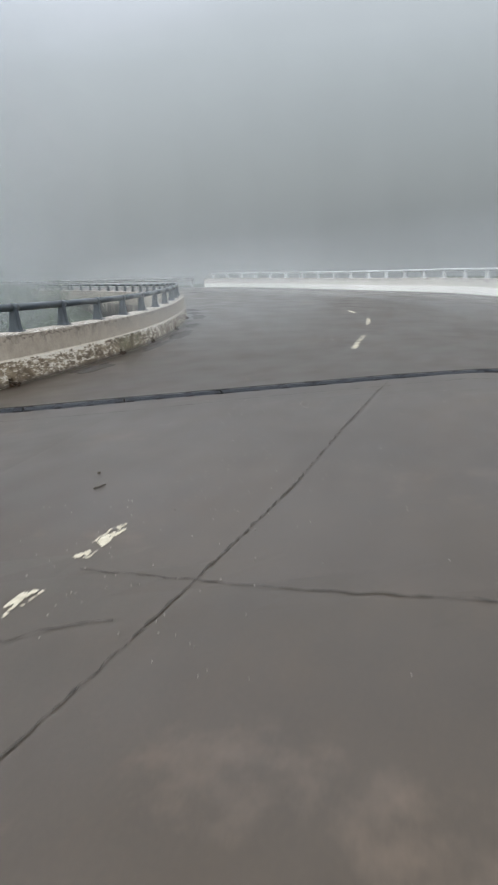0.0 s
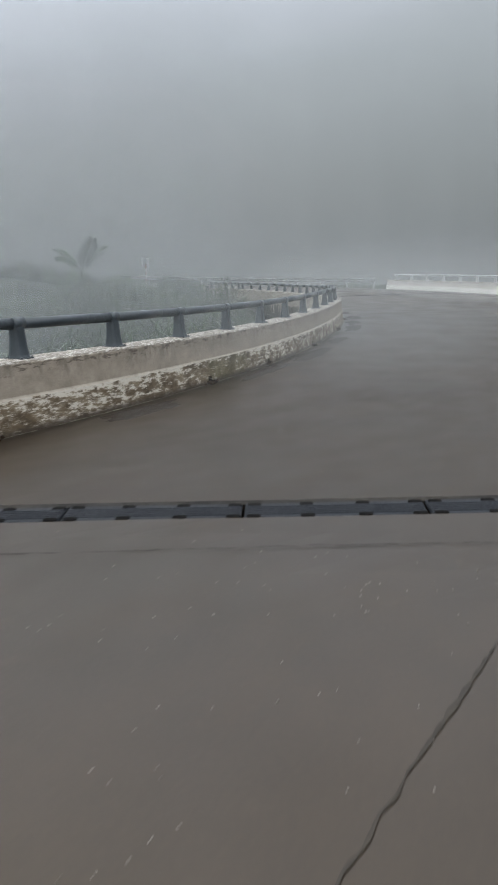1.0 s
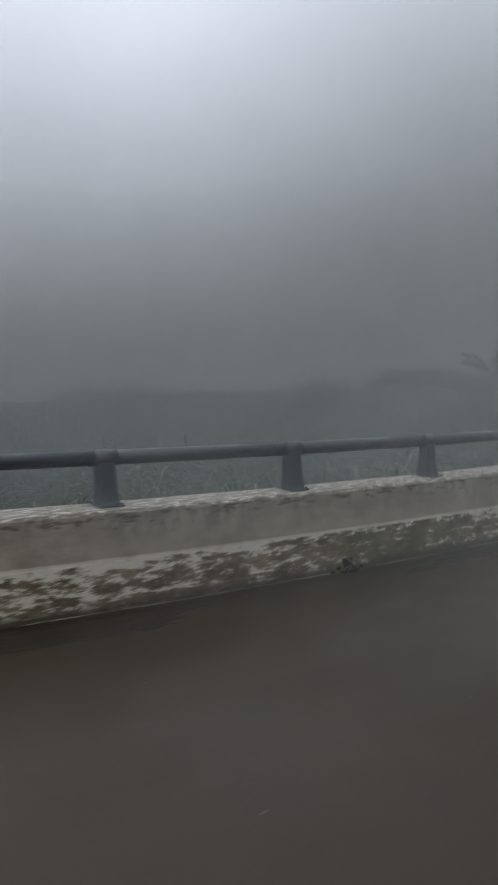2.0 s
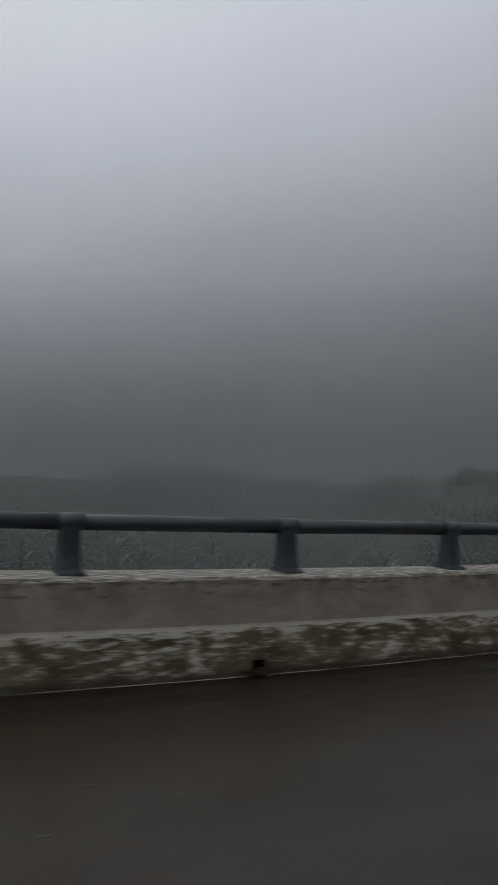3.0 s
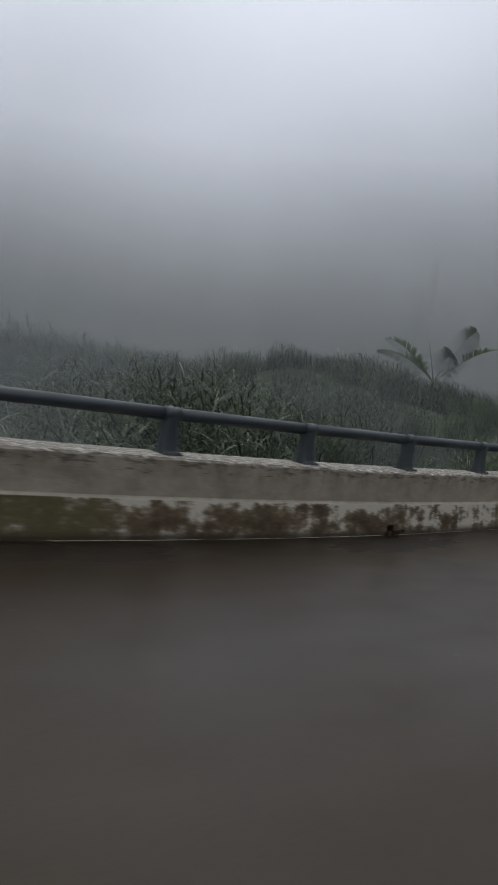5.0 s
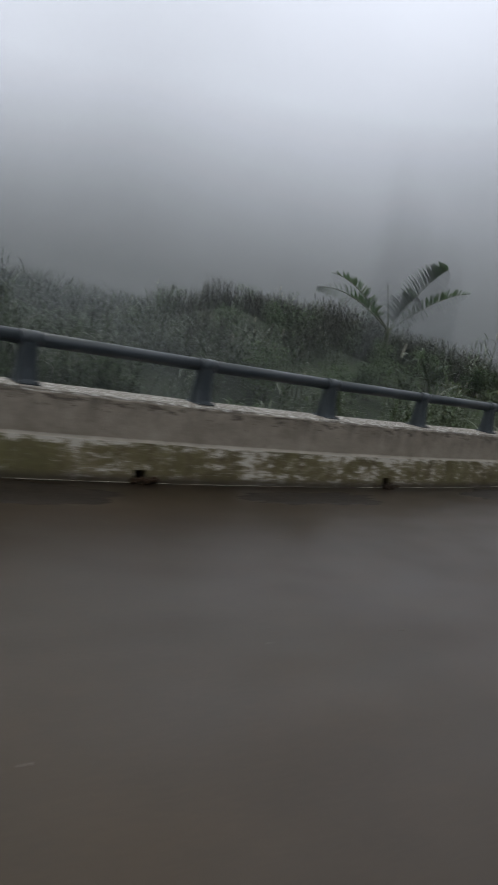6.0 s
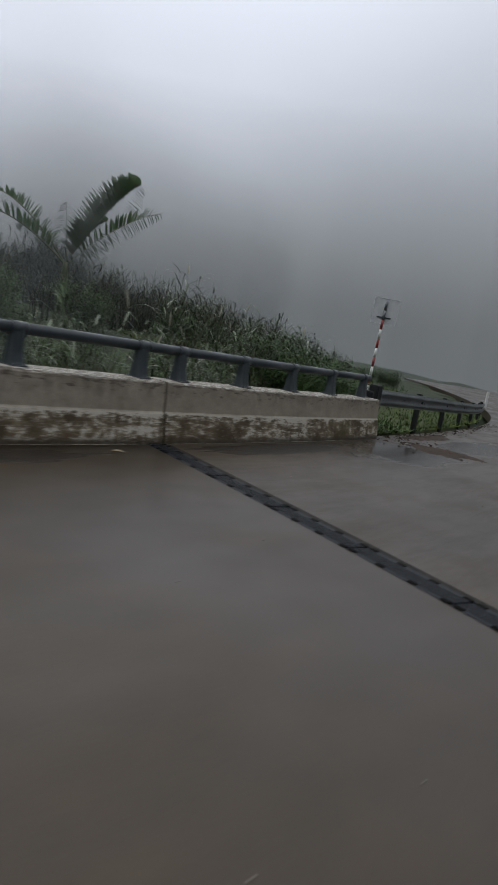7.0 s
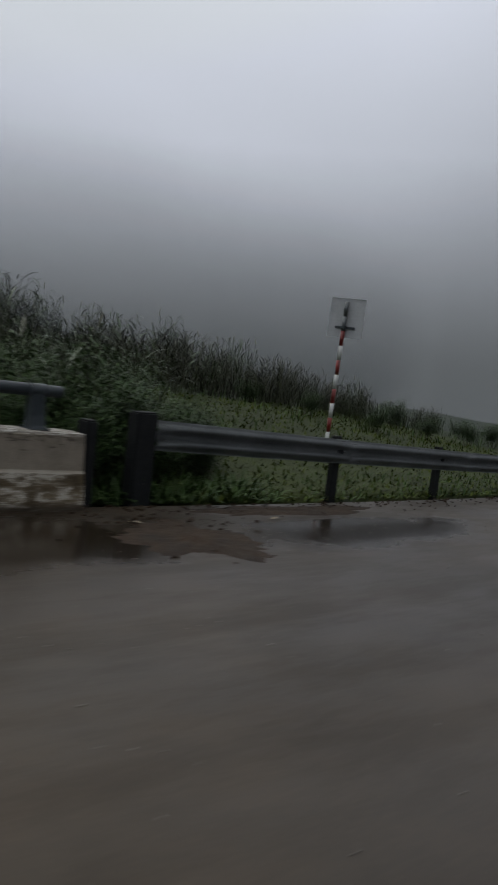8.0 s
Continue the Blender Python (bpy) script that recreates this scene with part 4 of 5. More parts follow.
xs = np.concatenate([np.linspace(-900, -130, 14), np.linspace(-120, -62, 16), np.linspace(-60, 20, 66), np.linspace(24, 100, 14), np.linspace(130, 900, 12)])
ys = np.concatenate([np.linspace(-900, -120, 12), np.linspace(-100, -24, 14), np.linspace(-20, 90, 90), np.linspace(94, 170, 16), np.linspace(200, 900, 12)])
gx, gy = np.meshgrid(xs, ys, indexing="ij")
gz = lie(gx.ravel(), gy.ravel())
nx, ny = len(xs), len(ys)
faces = [(i * ny + j, (i + 1) * ny + j, (i + 1) * ny + j + 1, i * ny + j + 1) for i in range(nx - 1) for j in range(ny - 1)]
me = bpy.data.meshes.new("ground")
me.from_pydata(np.c_[gx.ravel(), gy.ravel(), gz].tolist(), [], faces)
for p in me.polygons:
    p.use_smooth = True
me.materials.append(M_GROUND)
tagged(new("ground", me), "grassy misty hillside and valley under the bridge", "ground", kind="structure")

bm = bmesh.new()
rows = []
for s in span(61.6, 84, 0.4):
    row = []
    for o in span(-9.0, 0.25, 0.37):
        ragged = o if -8.8 < o < 0.2 else o + 0.5 * noise.noise(Vector((s * 0.9, o, 2)))
        p = spot(s, ragged)
        row.append((p.x, p.y))
    rows.append(row)
flat = np.array([q for r in rows for q in r])
high = lie(flat[:, 0], flat[:, 1]) + 0.03 + 0.03 * np.array([noise.noise(Vector((x * 2.1, y * 2.1, 0))) for x, y in flat])
vs = [bm.verts.new((x, y, z)) for (x, y), z in zip(flat, high)]
w = len(rows[0])
for i in range(len(rows) - 1):
    for j in range(w - 1):
        bm.faces.new((vs[i * w + j], vs[i * w + j + 1], vs[(i + 1) * w + j + 1], vs[(i + 1) * w + j]))
bmesh.ops.recalc_face_normals(bm, faces=bm.faces)
if sum(f.normal.z for f in bm.faces) < 0:
    bmesh.ops.reverse_faces(bm, faces=bm.faces)
tagged(obj("lawn", bm, M_TURF, smooth=True), "bright green creeping turf on the roadside bank", "turf", kind="structure")


def place(s, off, dz=0.0):
    p = spot(s, off)
    return Vector((p.x, p.y, float(lie(p.x, p.y)[0]) + dz))


# ---------------------------------------------------------------- guardrails beyond the bridge
def guardrail(name, a, b, posts, off_of, z_of, side, label, beam_mat=M_BEAM, post_mat=M_POST):
    thing = tagged(empty(name), label, "guardrail")
    prof = []
    for k in range(17):
        q = k / 16
        prof.append((-0.042 * math.cos(q * 4 * math.pi) * (1 if 0.03 < q < 0.97 else 0.7), (q - 0.5) * 0.385))
    for i, (sa, sb) in enumerate(zip(span(a, b, 4.0), span(a, b, 4.0)[1:])):
        bm = bmesh.new()
        rows = []
        for s in span(sa - 0.06, sb + 0.06, 0.5):
            lap = 0.004 * (i % 2)
            rows.append([bm.verts.new(spot(s, off_of(s) + side * (0.12 + x + lap), z_of(s) + z)) for x, z in prof])
        for r, t in zip(rows, rows[1:]):
            for k in range(len(prof) - 1):
                bm.faces.new((r[k], t[k], t[k + 1], r[k + 1]))
        bmesh.ops.solidify(bm, geom=bm.faces[:], thickness=0.005)
        bmesh.ops.recalc_face_normals(bm, faces=bm.faces)
        part("beam", bm, beam_mat, thing, "wet galvanised corrugated beam", smooth=True)
    for s in posts:
        base = Matrix.Translation(spot(s, off_of(s))) @ Matrix.Rotation(heading(s) + rng.normal(0, 0.05), 4, "Z")
        bm = bmesh.new()
        top = z_of(s) + 0.235
        box_bm(bm, base @ Matrix.Translation((0, side * 0.02, top / 2 - 0.3)), 0.15, 0.12, top + 0.6, 0.012)
        box_bm(bm, base @ Matrix.Translation((0, -side * 0.065, z_of(s) + 0.02)), 0.13, 0.07, 0.30, 0.008)
        post = part("post", bm, post_mat, thing, "dark steel post" if post_mat is M_POST else "")
        bm = bmesh.new()
        bmesh.ops.create_uvsphere(bm, u_segments=8, v_segments=5, radius=0.018, matrix=base @ Matrix.Translation((0, -side * 0.17, z_of(s))))
        part("bolt_head", bm, M_BEAM, post)
    return thing


guardrail("guardrail", 61.0, 81.0, [64.72, 68.01, 71.3, 74.6, 77.9, 80.8], lambda s: -0.38, lambda s: 0.80 - 0.02 * max(0, s - 61), 1, "wet corrugated steel guardrail on dark posts beside the grass")
guardrail("guardrail", 57.0, 97.0, [57.5 + 4 * i for i in range(10)], lambda s: WIDTH + 0.1, lambda s: 0.75, -1, "corrugated steel guardrail along the far road edge, paled as by haze", M_PALE, M_PALE)
# stout dark terminal posts where the guardrail meets the bridge
for s, o, h in ((60.75, -0.30, 1.08), (59.86, -0.12, 0.95)):
    bm = bmesh.new()
    box_bm(bm, turn(s) @ Matrix.Translation((0, -o, h / 2 - 0.2)), 0.30 if h > 1 else 0.14, 0.22, h + 0.4, 0.02)
    tagged(obj("terminal_post", bm, M_POST), "stout dark steel post at the end of the guardrail", "post", "terminal posts")


# ---------------------------------------------------------------- road sign seen from behind
def road_sign(s, off, height):
    at = place(s, off)
    thing = tagged(empty("road_sign", Matrix.Translation(at) @ Matrix.Rotation(heading(s) + 0.12, 4, "Z") @ Matrix.Rotation(0.03, 4, "X")), "back of a square road sign on a red and white pole", "road sign")
    top = height - at.z
    n = 11
    for k in range(n):
        z0, z1 = -0.3 if k == 0 else top * k / n, top * (k + 1) / n
        bm = bmesh.new()
        bmesh.ops.create_cone(bm, cap_ends=True, segments=14, radius1=0.042, radius2=0.042, depth=z1 - z0, matrix=Matrix.Translation((0, 0, (z0 + z1) / 2)))
        for f in bm.faces:
            f.smooth = len(f.verts) == 4
        part("pole_band", bm, M_RED if k % 2 == 0 and k < 9 else M_WHITE if k < 9 else M_GALV, thing, "red painted band" if k % 2 == 0 and k < 9 else "white painted band" if k < 9 else "")
    bm = bmesh.new()
    box_bm(bm, Matrix.Translation((0.075, 0, top - 0.32)), 0.006, 0.80, 0.80, 0.002)
    plate = part("plate", bm, M_PLATE, thing, "plain grey back of the sign plate")
    bm = bmesh.new()
    for y0, y1, z0, z1 in ((-0.4, 0.4, -0.4, -0.385), (-0.4, 0.4, 0.385, 0.4), (-0.4, -0.385, -0.385, 0.385), (0.385, 0.4, -0.385, 0.385)):
        box_bm(bm, Matrix.Translation((0.066, (y0 + y1) / 2, top - 0.32 + (z0 + z1) / 2)), 0.014, y1 - y0, z1 - z0)
    part("rim", bm, M_PLATE, plate)
    bm = bmesh.new()
    box_bm(bm, Matrix.Translation((0.052, 0, top - 0.52)), 0.03, 0.46, 0.045, 0.004)
    part("bracket", bm, M_RAIL, plate, "dark cross bracket")
    bm = bmesh.new()
    bmesh.ops.create_cone(bm, cap_ends=True, segments=12, radius1=0.055, radius2=0.055, depth=0.06, matrix=Matrix.Translation((0, 0, top - 0.52)))
    part("clamp", bm, M_RAIL, plate)
    return thing


road_sign(67.75, -2.86, 0.36)


# ---------------------------------------------------------------- plants
def blades(P, D, L, W, droop, seg=3):
    """Leaf blades as a mesh's verts and faces: bases P, directions D, lengths L, widths W; they bend down by droop."""
    n = len(P)
    D = D / np.linalg.norm(D, axis=1, keepdims=True)
    side = np.cross(D, np.array([0, 0, 1.0]) + 0.01)
    side /= np.linalg.norm(side, axis=1, keepdims=True)
    rows, p = [], P.copy()
    for k in range(seg + 1):
        q = k / seg
        w = W * (0.55 + 1.1 * q - 1.6 * q * q) if k < seg else W * 0.05
        rows.append((p - side * w[:, None] / 2, p + side * w[:, None] / 2))
        d = D.copy()
        d[:, 2] -= droop * (q + 0.15) ** 1.4 * 2
        d /= np.linalg.norm(d, axis=1, keepdims=True)
        p = p + d * (L / seg)[:, None]
    V = np.stack([v for r in rows for v in r], axis=1).reshape(-1, 3)
    m = 2 * (seg + 1)
    base = np.arange(n)[:, None] * m
    F = np.concatenate([base + np.array([[2 * k, 2 * k + 1, 2 * k + 3, 2 * k + 2]]) for k in range(seg)])
    return V, F


def plant_mesh(name, V, F, material):
    me = bpy.data.meshes.new(name)
    me.from_pydata(V.tolist(), [], F.tolist())
    me.materials.append(material)
    return me


def random_dirs(n, low, high):
    a, z = rng.uniform(0, 2 * np.pi, n), rng.uniform(low, high, n)
    r = np.sqrt(np.clip(1 - z * z, 0, 1))
    return np.c_[r * np.cos(a), r * np.sin(a), z]


def stems_bm(rows, r0=0.012):
    bm = bmesh.new()
    for a, b in rows:
        a, b = Vector(a), Vector(b)
        d = b - a
        bmesh.ops.create_cone(bm, cap_ends=False, segments=5, radius1=r0, radius2=r0 * 0.4, depth=d.length, matrix=Matrix.Translation((a + b) / 2) @ d.to_track_quat("Z", "Y").to_matrix().to_4x4())
    return bm


def bush(h, wide, n, material, long_leaf, limbs=9, spread=0.22, plump=0.30):
    thing = empty("bush")
    tops = []
    for k in range(limbs):
        a, r = rng.uniform(0, 6.28), rng.uniform(0.1, 0.9) * wide
        tops.append((r * math.cos(a), r * math.sin(a), h * rng.uniform(0.5, 1.0)))
    tagged(part("stem", stems_bm([((t[0] * 0.2, t[1] * 0.2, -0.2), t) for t in tops]), M_TRUNK, thing), kind="stuff")
    T = np.array(tops)[rng.integers(0, len(tops), n)]
    q = rng.uniform(0.15, 1.0, n) ** 0.6
    P = T * np.c_[0.2 + 0.8 * q, 0.2 + 0.8 * q, q] + rng.normal(0, 1, (n, 3)) * np.array([1, 1, 0.7]) * spread * wide
    P[:, 2] = np.abs(P[:, 2])
    D = random_dirs(n, -0.1, 0.8) + np.c_[P[:, :2] * 0.4, np.zeros(n)]
    V, F = blades(P, D, rng.uniform(0.6, 1.3, n) * long_leaf, rng.uniform(0.7, 1.2, n) * long_leaf * plump, rng.uniform(0.1, 0.6, n)[0])
    ob = tagged(new("foliage", plant_mesh("foliage", V, F, material)), kind="stuff")
    ob.parent = thing
    return thing


def reed_clump(h, wide, n, plume, material=None, long=(0.35, 0.75), each=7):
    thing = empty("reed_clump")
    V, F = [], []
    stalks = []
    for k in range(n):
        a, r = rng.uniform(0, 6.28), wide * math.sqrt(rng.random())
        base = np.array([r * math.cos(a), r * math.sin(a), -0.1])
        hh = h * rng.uniform(0.55, 1.0)
        lean = np.array([rng.normal(0, 0.12), rng.normal(0, 0.12), 1]) * hh
        stalks.append((base, base + lean))
        m = each
        q = np.linspace(0.25, 1.0, m)
        P = base + q[:, None] * lean
        D = random_dirs(m, 0.35, 0.9)
        v, f = blades(P, D, rng.uniform(*long, m), rng.uniform(0.025, 0.05, m), 0.55, 4)
        F.append(f + sum(len(x) for x in V))
        V.append(v)
    tagged(part("stem", stems_bm(stalks, 0.009), M_STALK, thing), kind="stuff")
    ob = tagged(new("foliage", plant_mesh("foliage", np.concatenate(V), np.concatenate(F), material or M_REED)), kind="stuff")
    ob.parent = thing
    for a, b in stalks[:plume]:
        d = Vector(b) + Vector((rng.normal(0, 0.05), rng.normal(0, 0.05), 0.15))
        bm = bmesh.new()
        bmesh.ops.create_icosphere(bm, subdivisions=1, radius=1, matrix=Matrix.Translation(d) @ Euler((rng.normal(0, 0.3), rng.normal(0, 0.3), 0)).to_matrix().to_4x4() @ Matrix.Diagonal((0.022, 0.022, 0.17, 1)))
        part("plume", bm, M_PLUME, thing, "pale feathery plume")
    return thing


KINDS = [(bush(1.9, 0.9, 3200, M_WEED, 0.14), "dense dark green wet bush beyond the parapet", "bush"),
         (bush(2.3, 1.1, 3200, M_BUSH, 0.15), "tall leafy wet bush beyond the parapet", "bush"),
         (bush(1.2, 0.8, 2400, M_WEED, 0.11), "low dense green bush on the slope", "bush"),
         (reed_clump(2.1, 0.7, 34, 1), "clump of tall reeds with arching blades, a few painted pale as glints", "reeds"),
         (reed_clump(1.6, 0.6, 30, 0), "clump of wet broad-bladed grass", "grass clump"),
         (reed_clump(4.2, 2.4, 260, 0, M_STAND, (0.6, 1.25), 18), "broad stand of tall wet reeds rising from the valley side", "reeds"),
         (bush(1.7, 0.9, 3800, M_WEED, 0.14), "broad-leaved wet bush behind the guardrail, darkened with foliage shade", "bush"),
         (reed_clump(2.0, 1.0, 60, 0, M_DARKREED, (0.4, 0.8), 9), "clump of dull dark tall grass on the ridge", "grass clump")]
for ob, label, cat in KINDS:
    tagged(ob, label, cat, "plants beyond the parapet")

USED = set()


def plant(kind, s, off, scale=1.0, sink=0.0):
    ob, label, cat = KINDS[kind]
    m = Matrix.Translation(place(s, off, -sink)) @ Matrix.Rotation(rng.uniform(0, 6.28), 4, "Z")
    if kind in USED:
        ob = copy_thing(ob, m)
    else:
        USED.add(kind)
        ob.matrix_basis = m
    ob.scale = (scale, scale, scale * rng.uniform(0.9, 1.1))
    return ob


for s in np.arange(24, 66, 1.25):
    u = float(smooth_step(np.array([s]), 22, 44)[0])
    for off, kinds in ((-2.6, (4, 3, 3)), (-5.0, (4, 3, 4, 3)), (-7.6, (3, 1, 0)), (-10.5, (3, 7, 3))):
        if off > -4 and (s < 44 or s > 60.5):
            continue
        if off > -6 and s < 34:
            continue
        if s > 64.5 and off > -6:
            continue
        if (off < -9 and s < 49) or (off < -6 and s < 44 and rng.random() < 0.5):
            continue
        kind = kinds[int(rng.integers(0, len(kinds)))]
        plant(kind, s + rng.uniform(-0.6, 0.6), off + rng.uniform(-0.9, 0.9), rng.uniform(0.7, 1.1) * (0.95 if off > -4 else 0.7 if s < 44 else 0.72 if s < 54 else 0.6))
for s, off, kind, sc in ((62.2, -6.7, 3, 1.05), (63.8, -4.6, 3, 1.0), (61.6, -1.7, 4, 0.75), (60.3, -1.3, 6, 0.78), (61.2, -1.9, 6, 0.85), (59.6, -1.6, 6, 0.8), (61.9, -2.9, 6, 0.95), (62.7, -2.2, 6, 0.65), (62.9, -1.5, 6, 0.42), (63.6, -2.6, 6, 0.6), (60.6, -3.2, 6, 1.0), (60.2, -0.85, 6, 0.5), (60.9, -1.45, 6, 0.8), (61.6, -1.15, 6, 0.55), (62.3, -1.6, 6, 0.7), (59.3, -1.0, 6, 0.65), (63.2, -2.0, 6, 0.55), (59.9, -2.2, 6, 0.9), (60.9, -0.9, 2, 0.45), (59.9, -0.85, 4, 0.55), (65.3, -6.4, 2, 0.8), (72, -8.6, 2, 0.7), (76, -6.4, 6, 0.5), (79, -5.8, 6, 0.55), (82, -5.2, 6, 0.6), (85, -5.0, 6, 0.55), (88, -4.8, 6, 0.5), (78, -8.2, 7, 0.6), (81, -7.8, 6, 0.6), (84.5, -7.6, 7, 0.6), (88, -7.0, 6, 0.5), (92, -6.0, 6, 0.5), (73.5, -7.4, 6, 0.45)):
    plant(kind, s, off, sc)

for s in np.arange(63, 104, 1.5):
    for off in (-9.8, -12.6, -15.6):
        plant(int(rng.choice([7, 7, 7, 3])), s + rng.uniform(-0.7, 0.7), off + rng.uniform(-1.1, 1.1), rng.uniform(0.68, 0.92) * (1 - 0.5 * float(smooth_step(np.array([s]), 72, 92)[0])))

# the flank of the ridge towards the valley
for s in np.arange(54.5, 62, 1.4):
    for off in (-12.5, -15.5, -18.5):
        plant(int(rng.choice([3, 7, 1, 3])), s + rng.uniform(-0.7, 0.7), off + rng.uniform(-1.1, 1.1), rng.uniform(0.5, 0.75))

# taller, deeper growth on the valley side: world places, with the height of the top
def plant_to(x, y, top, kind=5, least=0.8):
    ob, label, cat = KINDS[kind]
    floor_z = float(lie(x, y)[0])
    top += rng.normal(0, 0.22)
    tall = {5: 4.6, 1: 2.6, 0: 2.1}[kind]
    sc = max(least, min(2.2, (top - floor_z) / tall))
    m = Matrix.Translation((x, y, min(floor_z, top - sc * tall))) @ Matrix.Rotation(rng.uniform(0, 6.28), 4, "Z")
    if kind in USED:
        ob = copy_thing(ob, m)
    else:
        USED.add(kind)
        ob.matrix_basis = m
    ob.scale = (sc, sc, sc)
    return ob


for x, y, top in ((-12.5, 21.5, -1.3), (-14.0, 23.6, -1.2), (-10.5, 26.5, -1.5), (-13.0, 28.0, -1.1), (-15.5, 30.5, -0.6), (-18.5, 31.5, -0.4), (-19.5, 35.0, -0.5), (-22.0, 32.0, -0.1), (-24.5, 37.5, -0.3), (-28.0, 36.0, -0.4), (-14.5, 25.0, -1.7), (-17.5, 27.5, -1.1), (-21.5, 29.0, -0.4), (-26.0, 31.0, -1.4), (-31.0, 33.0, -1.3), (-36.0, 35.0, -1.0), (-42.3, 37.6, 0.4), (-40.0, 33.0, -1.2), (-46.0, 35.5, -0.6), (-48.5, 40.0, 0.2), (-38.0, 40.0, 0.0)):
    plant_to(x, y, top)


def scatter(n, s_rng, off_rng, hmin, hmax, wid, material, name, label, cat, tilt=0.25, droop=0.15, seg=3, clump=0.0):
    s, o = rng.uniform(*s_rng, n), rng.uniform(*off_rng, n)
    if clump:
        keep = np.array([noise.noise(Vector((a * clump, b * clump, 9))) for a, b in zip(s, o)]) > -0.12
        s, o = s[keep], o[keep]
    XY = np.array([spot(a, b)[:2] for a, b in zip(s, o)])
    P = np.c_[XY, lie(XY[:, 0], XY[:, 1]) - 0.03]
    k = len(P)
    D = np.c_[rng.normal(0, tilt, k), rng.normal(0, tilt, k), np.ones(k)]
    V, F = blades(P, D, rng.uniform(hmin, hmax, k), rng.uniform(0.6, 1.3, k) * wid, droop, seg)
    return tagged(new(name, plant_mesh(name, V, F, material)), label, cat, kind="stuff")


scatter(9000, (58, 70), (-19, -8.6), 0.5, 1.3, 0.032, M_DARKREED, "tall_grass", "dull dark tall grass covering the ridge", "grass", 0.3, 0.4, 4, 0.25)
scatter(9000, (69, 94), (-19, -8.6), 0.4, 1.1, 0.032, M_DARKREED, "tall_grass", "dull dark tall grass covering the ridge", "grass", 0.3, 0.4, 4, 0.25)
scatter(30000, (61.4, 82), (-8.8, 0.1), 0.07, 0.20, 0.062, M_LAWN, "short_grass", "bright green creeping wet leaves on the bank", "grass", 1.1, 0.35, 2)
scatter(5200, (59.7, 84), (-1.8, 0.3), 0.06, 0.24, 0.035, M_BUSH, "verge_weeds", "low leafy weeds along the guardrail", "weeds", 0.7, 0.4, 2)
scatter(1500, (59.65, 63.5), (-1.2, 0.15), 0.12, 0.5, 0.05, M_BUSH, "rank_weeds", "rank wet weeds at the end of the parapet", "weeds", 0.8, 0.5, 3)
scatter(1300, (63, 90), (-9.5, -4), 0.15, 0.45, 0.035, M_BUSH, "bank_weeds", "scattered taller weeds on the grassy bank", "weeds", 0.4, 0.4, 3, 0.5)


